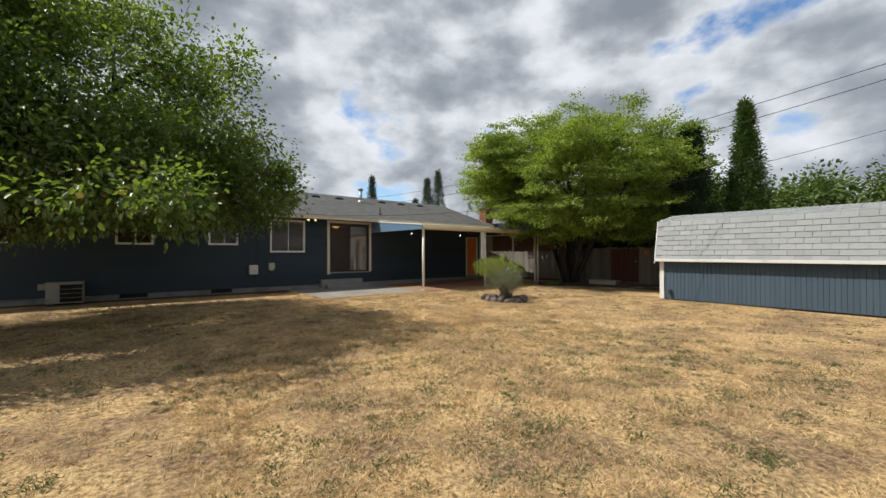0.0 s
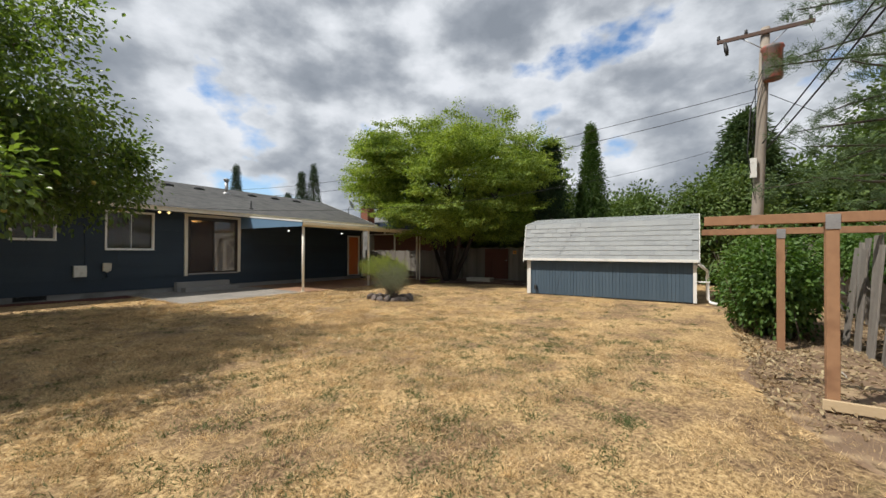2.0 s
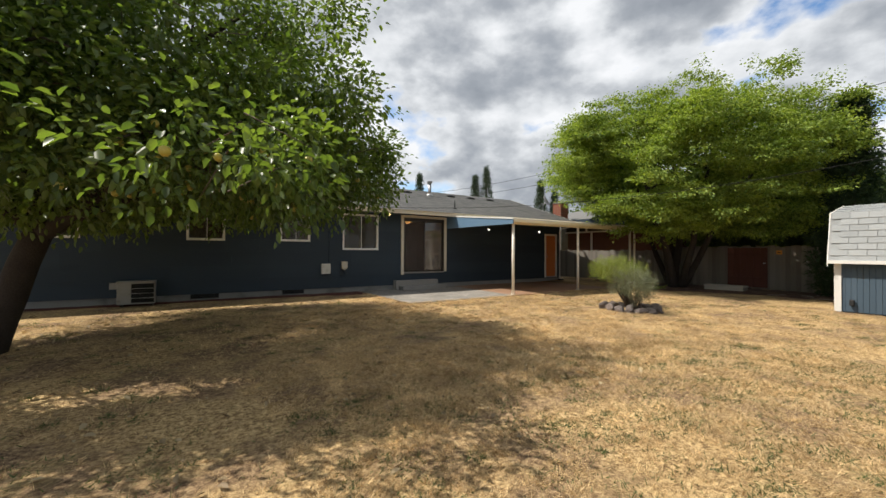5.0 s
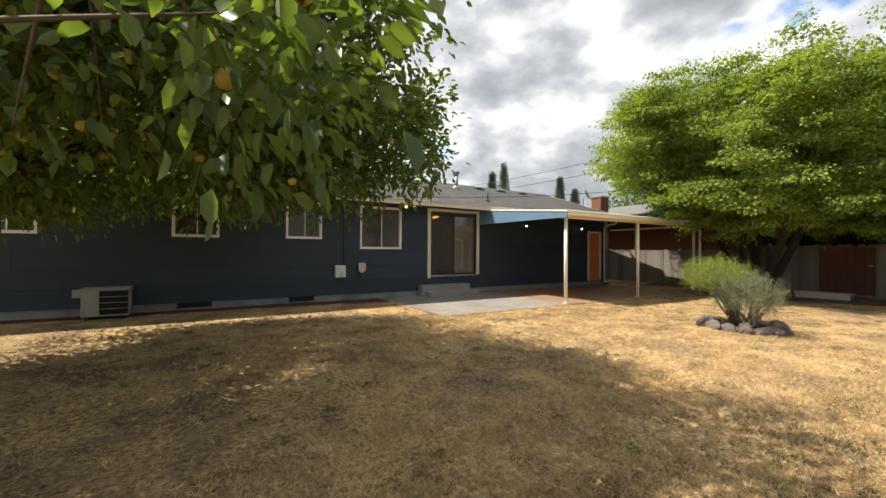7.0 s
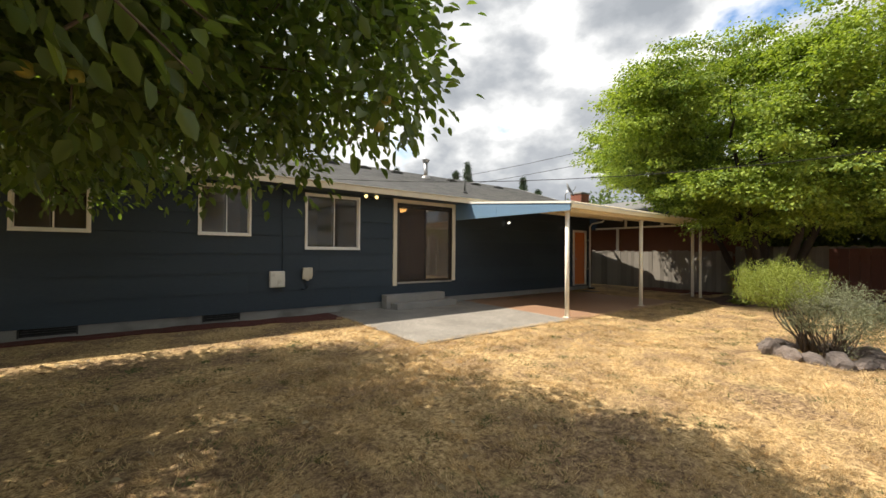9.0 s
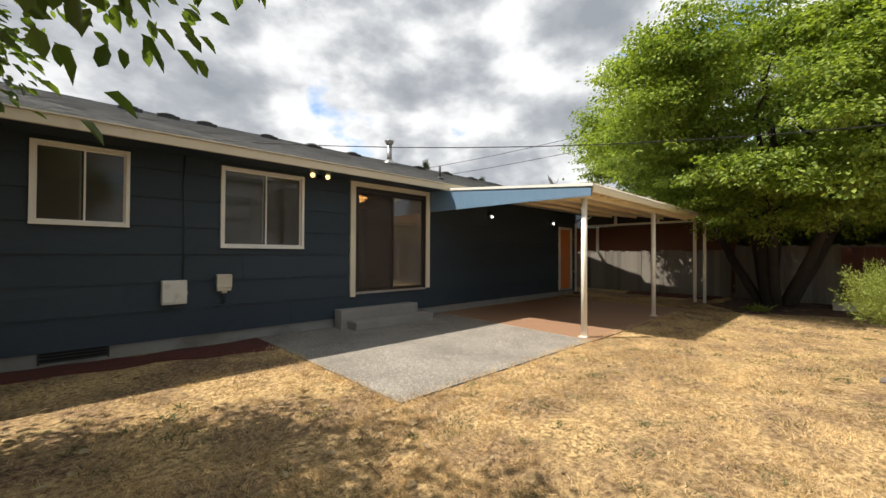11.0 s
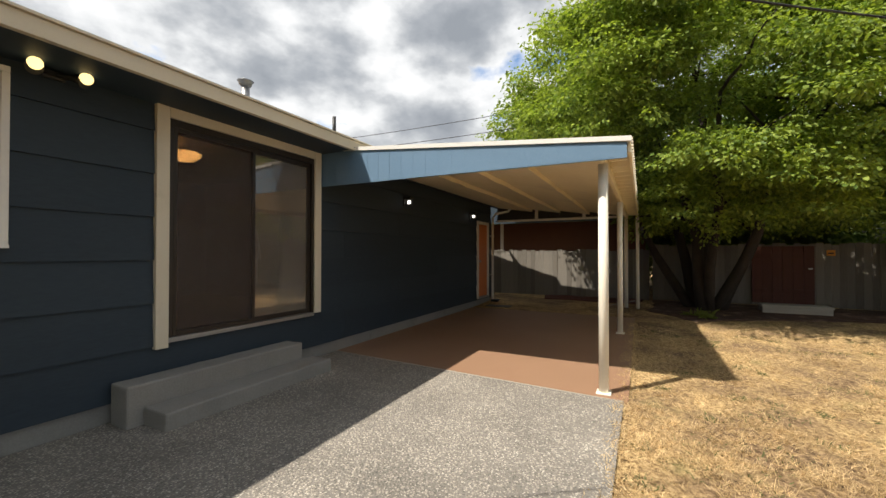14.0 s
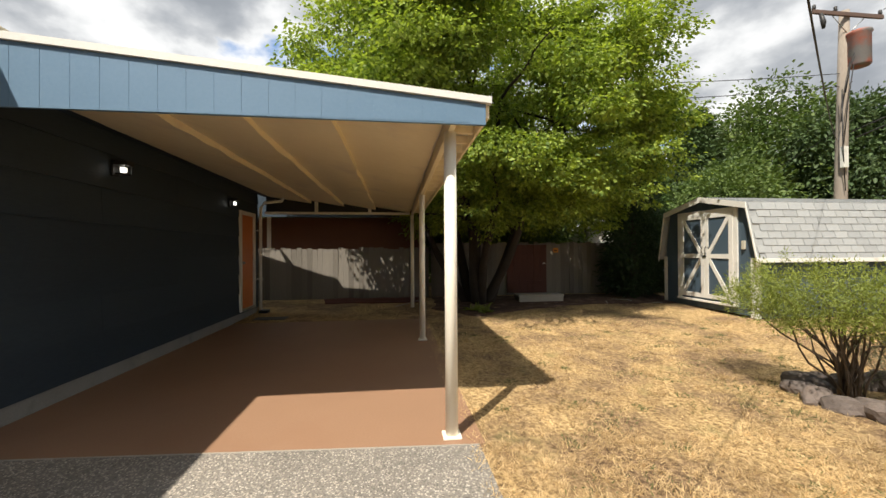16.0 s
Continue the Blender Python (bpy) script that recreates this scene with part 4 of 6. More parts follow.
part("hub", boxes((4.205, 4.275, WY - 0.075, WY - 0.015, 0.765, 0.80), bevel=0.008), M_BEIGE, m2)
cb = root("wall_cable", (3.72, WY, 0.98), "navy painted cable run up the siding", "cable")
part("cable", tube(bmesh.new(), [(3.72, WY - 0.012, 0.98), (3.73, WY - 0.012, 1.7), (3.71, WY - 0.012, 2.3), (3.73, WY - 0.012, 2.77)], 0.011, 6), M_NAVY, cb)

fl = root("flood_light", (5.71, WY, 2.74), "twin-head flood light with lit bulbs under the eave", "flood light")
part("mount", boxes((5.64, 5.78, WY - 0.05, WY - 0.004, 2.70, 2.76), bevel=0.01), M_BLACK, fl)
for xx, dx in ((5.60, -0.03), (5.82, 0.03)):
    hd = part("lamp_head", tube(bmesh.new(), [(5.71, WY - 0.05, 2.735), (xx, WY - 0.09, 2.73), (xx + dx, WY - 0.15, 2.705)], [0.015, 0.025, 0.05], 10), M_BLACK, fl)
    b = bmesh.new()
    bmesh.ops.create_uvsphere(b, u_segments=14, v_segments=10, radius=0.043, matrix=Matrix.Translation((xx + dx, WY - 0.17, 2.73)))
    part("bulb", b, M_BULB, hd, "glowing warm bulb")


def wall_lantern(x):
    w = root("wall_lantern", (x, WY, 2.27), "small black wall lantern, lit, on the navy siding", "wall light", "wall lanterns")
    part("back_plate", boxes((x - 0.05, x + 0.05, WY - 0.03, WY - 0.004, 2.28, 2.46), bevel=0.006), M_BLACK, w)
    part("cap", boxes((x - 0.065, x + 0.065, WY - 0.18, WY - 0.03, 2.40, 2.45), bevel=0.008), M_BLACK, w)
    part("glass", boxes((x - 0.022, x + 0.022, WY - 0.13, WY - 0.08, 2.325, 2.38), bevel=0.006), M_LANTERN, w, "glowing glass")
    part("base", boxes((x - 0.05, x + 0.05, WY - 0.16, WY - 0.05, 2.295, 2.313), bevel=0.004), M_BLACK, w)
    for sx in (-0.05, 0.044):
        part("bar", boxes((x + sx, x + sx + 0.006, WY - 0.16, WY - 0.154, 2.313, 2.40)), M_BLACK, w)


wall_lantern(10.55)
wall_lantern(13.62)

# air conditioner
ac = root("air_conditioner", (-1.27, 14.95, 0.0), "dull grey outdoor heat-pump condenser with a dark grille beside the wall", "air conditioner")
part("casing", boxes((-1.66, -0.90, 14.76, 15.10, 0.05, 0.60), bevel=0.014), M_CONDENSER, ac)
part("top", boxes((-1.675, -0.885, 14.745, 15.115, 0.601, 0.622), bevel=0.008), M_CONDENSER, ac)
part("recess", boxes((-1.38, -0.925, 14.752, 14.759, 0.09, 0.56)), M_DARK, ac)
for k in range(11):
    part("grille_bar", boxes((-1.375 + k * 0.0435, -1.371 + k * 0.0435, 14.738, 14.750, 0.09, 0.56)), M_BLACK, ac)
for zz in (0.2, 0.32, 0.44):
    part("grille_bar", boxes((-1.38, -0.925, 14.732, 14.737, zz, zz + 0.006)), M_GREYBOX, ac)
part("side_box", boxes((-1.83, -1.662, 14.98, 15.08, 0.42, 0.58), bevel=0.008), M_CONDENSER, ac)
for xx in (-1.6, -1.0):
    part("foot", boxes((xx, xx + 0.06, 14.78, 15.08, -0.03, 0.05)), M_BLACK, ac)

# ceiling fan seen through the door
fan = root("ceiling_fan", (7.33, 16.6, 2.58), "dark ceiling fan with a lit amber glass bowl", "ceiling fan")
part("rod", tube(bmesh.new(), [(7.33, 16.6, 2.77), (7.33, 16.6, 2.80)], 0.02, 8), M_BLACK, fan)
part("motor", lathe(bmesh.new(), 7.33, 16.6, [(0.05, 2.68), (0.1, 2.70), (0.11, 2.75), (0.06, 2.78)]), M_BLACK, fan)
part("bowl", lathe(bmesh.new(), 7.33, 16.6, [(0.02, 2.555), (0.11, 2.575), (0.18, 2.63), (0.18, 2.67)]), M_FANLIGHT, fan, "lit amber glass bowl")
for k in range(5):
    a = 2 * math.pi * k / 5 + 0.3
    bm = boxes((0.1, 0.62, -0.06, 0.06, -0.004, 0.004), bevel=0.003)
    bmesh.ops.transform(bm, matrix=Matrix.Translation((7.33, 16.6, 2.73)) @ Matrix.Rotation(a, 4, "Z") @ Matrix.Rotation(0.2, 4, "X"), verts=bm.verts[:])
    part("blade", bm, M_BRONZE, fan)

# ---------------------------------------------------------------- roof furniture
def roof_vent(x, y):
    z = roof_z(y)
    v = root("roof_vent", (x, y, z), "low round grey metal vent on the shingles", "roof vent", "roof vents")
    part("flange", boxes((x - 0.19, x + 0.19, y - 0.19, y + 0.19, z - 0.08, z + 0.015)), M_BLACK, v)
    part("hood", lathe(bmesh.new(), x, y, [(0.11, z - 0.05), (0.1, z + 0.035)], 18), M_BLACK, v)
    part("cap", lathe(bmesh.new(), x, y, [(0.101, z + 0.036), (0.16, z + 0.04), (0.165, z + 0.052), (0.14, z + 0.068), (0.02, z + 0.076)], 18), M_VENT, v, "grey domed cap")


for xx in (3.36, 3.97, 4.66, 5.97, 7.11, 8.31, 10.75, 12.0, 13.3):
    roof_vent(xx, 18.6)
flue = root("flue_pipe", (9.4, 18.3, roof_z(18.3)), "galvanised flue pipe with a rain cap", "flue")
z0 = roof_z(18.3)
part("pipe", tube(bmesh.new(), [(9.4, 18.3, z0 - 0.08), (9.4, 18.3, z0 + 0.55)], 0.075, 14), M_METAL, flue)
part("collar", lathe(bmesh.new(), 9.4, 18.3, [(0.2, z0 - 0.06), (0.16, z0 + 0.03), (0.085, z0 + 0.10)]), M_METAL, flue)
part("cap", lathe(bmesh.new(), 9.4, 18.3, [(0.075, z0 + 0.551), (0.12, z0 + 0.60), (0.12, z0 + 0.64), (0.15, z0 + 0.66), (0.02, z0 + 0.72)]), M_METAL, flue)
vp = root("vent_pipe", (9.07, 15.75, roof_z(15.75)), "thin black plumbing vent pipe", "vent pipe")
z0 = roof_z(15.75)
part("pipe", tube(bmesh.new(), [(9.07, 15.75, z0 - 0.05), (9.07, 15.75, z0 + 0.33)], 0.028, 10), M_BLACK, vp)
part("boot", lathe(bmesh.new(), 9.07, 15.75, [(0.11, z0 - 0.03), (0.09, z0 + 0.025), (0.035, z0 + 0.06)]), M_BLACK, vp)
# satellite dish
dish = root("satellite_dish", (15.3, 16.6, roof_z(16.6)), "grey satellite dish on a bent mast", "satellite dish")
z0 = roof_z(16.6)
part("mast", tube(bmesh.new(), [(15.3, 16.6, z0 - 0.03), (15.3, 16.6, z0 + 0.35), (15.3, 16.5, z0 + 0.5)], 0.022, 8), M_METAL, dish)
bm = bmesh.new()
lathe(bm, 0, 0, [(0.02, 0.0), (0.12, 0.012), (0.24, 0.055), (0.30, 0.09), (0.295, 0.098), (0.23, 0.062), (0.02, 0.008)], 20)
bmesh.ops.transform(bm, matrix=Matrix.Translation((15.3, 16.47, z0 + 0.55)) @ Matrix.Rotation(radians(60), 4, "X") @ Matrix.Rotation(radians(25), 4, "Y"), verts=bm.verts[:])
part("reflector", bm, M_METAL, dish)
part("feed_arm", tube(bmesh.new(), [(15.3, 16.45, z0 + 0.4), (15.22, 16.1, z0 + 0.5), (15.2, 16.05, z0 + 0.62)], 0.012, 6), M_METAL, dish)

# ---------------------------------------------------------------- neighbour behind the carport
nb = root("neighbour_house", (19.2, 15.0, 0.0), "brown neighbouring house wall, its eave coloured dark as shade", "house")
part("wall", boxes((19.0, 19.2, 11.4, 20.5, -0.1, 2.55)), M_NEIGH, nb)
# soffit and fascia take dark colours that stand for the eave's shade
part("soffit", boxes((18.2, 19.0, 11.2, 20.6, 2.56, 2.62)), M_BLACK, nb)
part("fascia", boxes((18.16, 18.198, 11.1, 20.8, 2.5, 3.25)), M_NAVY, nb, "deep fascia coloured dark for the shade of the eave")
part("corner_board", boxes((18.97, 18.998, 16.28, 16.4, 0.0, 2.72)), M_WHITE, nb)
bm = bmesh.new()
prism(bm, [(18.2, 3.1), (23.5, 4.3), (23.5, 4.4), (18.2, 3.26)], "y", 11.1, 20.8)
part("roof", bm, M_ROOF, nb)
ch = root("chimney", (17.9, 17.6, 0.0), "red brick chimney with a pale cap", "chimney")
part("shaft", boxes((17.6, 18.2, 17.35, 17.9, 0.0, 4.2)), M_CONC, ch)
cap = part("cap", boxes((17.55, 18.25, 17.3, 17.95, 4.21, 4.28), bevel=0.01), M_CONC, ch)
bk = bmesh.new()
box(bk, -0.098, 0.098, -0.012, 0.012, -0.03, 0.03)
bk = mesh_of("brick", bk, M_BRICK)
for r in range(18):
    for k in range(3):
        o = 0.1 * (r % 2)
        for m in (pose(17.69 + k * 0.2 + o * 0.5 - 0.02, 17.345, 3.05 + r * 0.066), pose(17.595, 17.45 + k * 0.19 + o * 0.5 - 0.03, 3.05 + r * 0.066, 0, 0, 90)):
            piece("brick", bk, ch, Matrix.Translation((-17.9, -17.6, 0)) @ m)

# ---------------------------------------------------------------- fences
def fence_line(name, label, ax, fixed, a, b, top, material, seed, lean=0.0, width=0.142):
    """A board fence along x or y, each board a piece on two rails and posts."""
    r = random.Random(seed)
    f = root(name, (fixed, (a + b) / 2, 0) if ax == "y" else ((a + b) / 2, fixed, 0), label, "fence", kind="structure")
    L = b - a
    dims = lambda s0, s1, d0, d1, z0, z1: (fixed + d0, fixed + d1, s0, s1, z0, z1) if ax == "y" else (s0, s1, fixed + d0, fixed + d1, z0, z1)
    for zz in (0.4, 1.35):
        part("rail", boxes(dims(a, b, 0.014, 0.054, zz, zz + 0.09)), material, f)
    for k in range(int(L / 2.4) + 1):
        s = min(a + 2.4 * k, b - 0.1)
        part("post", boxes(dims(s, s + 0.09, 0.056, 0.146, -0.1, top - 0.03)), material, f)
    kinds = []
    for k in range(4):
        bm = bmesh.new()
        w = width / 2 - 0.0015
        prism(bm, [(-w, 0), (w, 0), (w, 1 - r.uniform(0, .02)), (w * 0.6, 1.0), (-w * 0.6, 1.0), (-w, 1 - r.uniform(0, .02))], "y", -0.01, 0.01)
        kinds.append(mesh_of("fence_board", bm, material))
    s = a + width / 2
    back = Matrix.Translation(-f.matrix_basis.translation)
    while s < b - width / 2 + 0.01:
        h = top + r.uniform(-0.035, 0.03)
        zb = 0.08 + r.uniform(-0.03, 0.03)
        off = r.uniform(-0.006, 0.006)
        m = pose(fixed + off, s, zb, r.uniform(-.5, .5) + lean, 0, 90 + r.uniform(-1, 1)) if ax == "y" else pose(s, fixed + off, zb, r.uniform(-.5, .5) + lean, 0, r.uniform(-1, 1))
        piece("fence_board", r.choice(kinds), f, back @ m @ Matrix.Diagonal((1, 1, h - zb, 1)))
        s += width
    return f


fence_line("fence_east", "weathered grey cedar board fence", "y", 17.2, 3.0, 11.3, 1.66, M_FENCE, 4)
fence_line("fence_carport", "weathered grey cedar board fence behind the carport", "y", 17.05, 11.32, 17.0, 1.52, M_FENCE, 9)
fence_line("fence_south", "old grey board fence behind the hedge", "x", -2.7, 3.4, 17.1, 1.75, M_OLDWOOD, 14, width=0.15)
gate = root("fence_gate", (17.14, 8.33, 0.14), "closed red-brown board gate in the grey fence", "gate", kind="structure")
for k in range(6):
    ya = 7.74 + k * 0.205
    part("board", boxes((17.11, 17.14, ya, ya + 0.2, 0.16, 1.60), bevel=0.004), M_GATE, gate)
part("rail", boxes((17.085, 17.108, 7.76, 8.95, 0.42, 0.52), (17.085, 17.108, 7.76, 8.95, 1.3, 1.4)), M_GATE, gate)
part("latch", boxes((17.08, 17.108, 7.78, 7.86, 1.02, 1.06), bevel=0.004), M_METAL, gate)
sg = root("fence_sign", (17.17, 7.42, 1.35), "small orange notice nailed to the fence", "sign")
part("plate", boxes((17.165, 17.175, 7.34, 7.5, 1.36, 1.50), bevel=0.002), M_ORANGE, sg)
part("print_bar", boxes((17.163, 17.1645, 7.37, 7.47, 1.41, 1.44)), M_BLACK, sg)
bx = root("gate_step", (15.72, 8.5, 0.06), "weathered grey timber step lying before the gate", "step")
part("tread", boxes((15.50, 15.95, 7.90, 9.12, 0.225, 0.275), bevel=0.008), M_PALETIMBER, bx)
part("riser", boxes((15.515, 15.555, 7.92, 9.10, 0.04, 0.224), bevel=0.004), M_PALETIMBER, bx)
part("side", boxes((15.557, 15.93, 7.92, 7.96, 0.04, 0.224)), M_OLDWOOD, bx)
part("side", boxes((15.557, 15.93, 9.06, 9.10, 0.04, 0.224)), M_OLDWOOD, bx)

ns = root("neighbour_shed", (20.8, 4.0, 0.0), "small grey-roofed shed beyond the fence", "shed")
part("wall", boxes((20.0, 21.8, 3.1, 4.9, -0.1, 2.15)), M_WHITE, ns)
bm = bmesh.new()
prism(bm, [(2.9, 2.1), (4.0, 2.6), (5.1, 2.1), (5.1, 2.18), (4.0, 2.7), (2.9, 2.18)], "x", 19.8, 22.0)
part("roof", bm, M_ROOF, ns)
bm = bmesh.new()
prism(bm, [(3.1, 2.15), (4.9, 2.15), (4.0, 2.56)], "x", 20.0, 20.05)
part("gable", bm, M_FENCE, ns)

# ---------------------------------------------------------------- garden shed
SX0, SX1, SY0, SY1 = 12.76, 15.42, 0.20, 5.10
shed = root("garden_shed", (14.1, 2.65, 0.0), "slate-blue garden shed with a light grey gambrel roof and white trim", "shed")
G = [(12.62, 1.20), (12.88, 2.37), (14.09, 2.63), (15.30, 2.37), (15.52, 1.21)]
inner = [(SX0 + 0.045, 0.06), (SX0 + 0.045, 1.22), (12.94, 2.32), (14.09, 2.56), (15.24, 2.32), (SX1 - 0.03, 1.22), (SX1 - 0.03, 0.06)]
bm = bmesh.new()
prism(bm, inner, "y", SY0 + 0.02, SY1 - 0.02)
body = part("body", bm, M_NAVY, shed, "dark sheathing behind the boards")
bm = bmesh.new()
box(bm, -0.009, 0.009, -0.046, 0.046, 0, 1.19)
brd = mesh_of("wall_board", bm, M_SHED)
k, yy = 0, SY0 + 0.06
back = Matrix.Translation(-shed.matrix_basis.translation)
while yy < SY1 - 0.03:
    piece("wall_board", brd, shed, back @ pose(SX0 + 0.035, yy, 0.03))
    yy += 0.0985


def gambrel_top(x):
    for (xa, za), (xb, zb) in zip(inner[1:], inner[2:-1]):
        if xa <= x <= xb:
            return za + (zb - za) * (x - xa) / (xb - xa)
    return 1.2


xx = SX0 + 0.1
while xx < SX1 - 0.05:
    w = 0.082
    bm = bmesh.new()
    prism(bm, [(xx - w, 0.06), (xx + w, 0.06), (xx + w, gambrel_top(xx + w) - 0.01), (xx - w, gambrel_top(xx - w) - 0.01)], "y", SY1 - 0.019, SY1)
    part("wall_board", bm, M_SHED, shed)
    xx += 0.172
bm = bmesh.new()
prism(bm, G + [(p[0] + (0.03 if p[0] < 14.09 else -0.03 if p[0] > 14.1 else 0), p[1] - 0.045) for p in G[::-1]], "y", SY0 - 0.06, SY1 + 0.10)
sroof = part("roof_deck", bm, M_SROOF, shed)
for nm, bm in (("corner_trim", boxes((SX0 - 0.005, SX0 + 0.012, SY1 - 0.10, SY1 + 0.006, 0.02, 1.2))), ("corner_trim", boxes((SX0 - 0.005, SX0 + 0.012, SY0 - 0.006, SY0 + 0.08, 0.02, 1.2))),
               ("corner_trim", boxes((SX0 - 0.005, SX0 + 0.10, SY1 + 0.007, SY1 + 0.024, 0.03, 1.24))), ("corner_trim", boxes((SX1 - 0.10, SX1 + 0.005, SY1 + 0.003, SY1 + 0.024, 0.03, 1.24))),
               ("eave_trim", boxes((12.595, 12.622, SY0 - 0.07, SY1 + 0.11, 1.155, 1.235), bevel=0.004)), ("eave_trim", boxes((15.518, 15.545, SY0 - 0.07, SY1 + 0.11, 1.175, 1.245), bevel=0.004))):
    part(nm, bm, M_WHITE, shed, "white trim board")
for yy in (SY1 + 0.101, SY0 - 0.085):
    for (xa, za), (xb, zb) in zip(G, G[1:]):
        bm = bmesh.new()
        prism(bm, [(xa, za - 0.11), (xb, zb - 0.11), (xb, zb + 0.012), (xa, za + 0.012)], "y", yy, yy + 0.022)
        part("rake_trim", bm, M_WHITE, shed, "white gambrel trim")
# shingle tabs
def tab_mesh(w, h):
    bm = bmesh.new()
    prism(bm, [(0, 0.017), (h, 0.004), (h, 0.0), (0, 0.0)], "x", 0, w)
    return mesh_of("shingle", bm, M_SROOF)


TAB = tab_mesh(0.30, 0.165)


def shingle_face(pa, pb, rows):
    """Tabs on the slope that climbs from pa to pb (x, z)."""
    ang = math.atan2(pb[1] - pa[1], pb[0] - pa[0])
    L = math.hypot(pb[0] - pa[0], pb[1] - pa[1])
    for r in range(rows):
        s = L * r / rows
        yy = SY0 - 0.06 + (0.15 if r % 2 else 0.0)
        while yy < SY1 - 0.18:
            m = Matrix.Translation((pa[0] + s * math.cos(ang), yy + 0.30, pa[1] + s * math.sin(ang))) @ Matrix.Rotation(radians(-90), 4, "Z") @ Matrix.Rotation(ang, 4, "X") @ Matrix.Translation((0, 0, 0.004 + rnd.uniform(0, .002))) @ Matrix.Diagonal((0.985, 1.05 * L / rows / 0.165, 1.0, 1.0))
            piece("shingle", TAB, sroof, m)
            yy += 0.305


shingle_face(G[0], G[1], 8)
shingle_face(G[1], G[2], 7)
# double doors
dr = part("door", boxes((13.26, 14.02, SY1 + 0.002, SY1 + 0.03, 0.30, 2.24)), M_SHED, shed, "blue shed door with a white brace")
dl = part("door", boxes((14.03, 14.79, SY1 + 0.002, SY1 + 0.03, 0.30, 2.24)), M_SHED, shed, "blue shed door with a white brace")
for dd, xa, xb in ((dr, 13.26, 14.02), (dl, 14.03, 14.79)):
    y0, y1, t = SY1 + 0.031, SY1 + 0.05, 0.10
    part("stile", boxes((xa, xa + t, y0, y1, 0.30, 2.24)), M_WHITE, dd)
    part("stile", boxes((xb - t, xb, y0, y1, 0.30, 2.24)), M_WHITE, dd)
    for za in (0.30, 1.22, 2.14):
        part("rail", boxes((xa + t, xb - t, y0, y1, za, za + t)), M_WHITE, dd)
    mid = 14.025
    for z0, z1, lo in ((0.40, 1.22, False), (1.32, 2.14, True)):
        oa, ob_ = (xa + t, xb - t) if abs(xb - mid) < 0.1 else (xb - t, xa + t)
        p0, p1 = (oa, z1) if lo else (oa, z0), (ob_, z0) if lo else (ob_, z1)
        dx, dz = p1[0] - p0[0], p1[1] - p0[1]
        n = math.hypot(dx, dz)
        ox, oz = -dz / n * 0.045, dx / n * 0.045
        bm = bmesh.new()
        prism(bm, [(p0[0] + ox, p0[1] + oz), (p1[0] + ox, p1[1] + oz), (p1[0] - ox, p1[1] - oz), (p0[0] - ox, p0[1] - oz)], "y", y0, y1 - 0.003)
        part("diagonal_brace", bm, M_WHITE, dd)
    hx = xb - 0.05 if abs(xb - mid) < 0.1 else xa + 0.05
    part("handle", tube(bmesh.new(), [(hx, y1 + 0.002, 1.33), (hx, y1 + 0.035, 1.36), (hx, y1 + 0.035, 1.46), (hx, y1 + 0.002, 1.49)], 0.009, 6), M_BLACK, dd, "black pull handle")
part("hasp", boxes((13.97, 14.08, SY1 + 0.051, SY1 + 0.065, 1.24, 1.29), bevel=0.003), M_BLACK, shed)
part("casing", boxes((13.16, 13.255, SY1 + 0.002, SY1 + 0.04, 0.25, 2.33), (14.795, 14.89, SY1 + 0.002, SY1 + 0.04, 0.25, 2.33), (13.256, 14.794, SY1 + 0.002, SY1 + 0.038, 2.245, 2.33)), M_WHITE, shed, "white door casing")
part("sill", boxes((13.16, 14.89, SY1 + 0.002, SY1 + 0.07, 0.20, 0.249), bevel=0.006), M_WHITE, shed)
part("outlet_box", boxes((12.98, 13.05, SY1 + 0.002, SY1 + 0.05, 1.42, 1.60), bevel=0.008), M_BEIGE, shed)
part("hose_bib", boxes((SX0 - 0.06, SX0 + 0.005, 4.78, 4.86, 0.18, 0.32), bevel=0.012), M_BLACK, shed)
part("skid", boxes((SX0 + 0.06, SX0 + 0.16, SY0 + 0.02, SY1 - 0.02, -0.06, 0.059), (SX1 - 0.16, SX1 - 0.06, SY0 + 0.02, SY1 - 0.02, -0.06, 0.059)), M_BLACK, shed)
part("motion_light", lathe(bmesh.new(), SX0 - 0.03, SY0 + 0.02, [(0.03, 1.0), (0.045, 1.03), (0.04, 1.09), (0.02, 1.1)]), M_WHITE, shed)
sd = root("shed_downspout", (12.75, 0.08, 0.0), "white curved drainpipe at the shed corner", "downspout")
part("pipe", tube(bmesh.new(), [(12.66, 0.17, 1.14), (12.72, 0.06, 1.04), (12.86, -0.05, 0.92), (12.86, -0.06, 0.14), (12.80, -0.12, 0.06), (12.68, -0.28, 0.03)], 0.042, 10), M_WHITE, sd)
part("strap", boxes((12.80, 12.92, -0.11, 0.19, 0.60, 0.63)), M_WHITE, sd)
bkt = root("bucket", (13.0, -0.35, 0.0), "small dark bucket behind the shed corner", "bucket")
part("body", lathe(bmesh.new(), 13.0, -0.35, [(0.11, -0.02), (0.14, 0.28), (0.147, 0.29), (0.135, 0.285), (0.1, 0.02)]), M_BLACK, bkt)

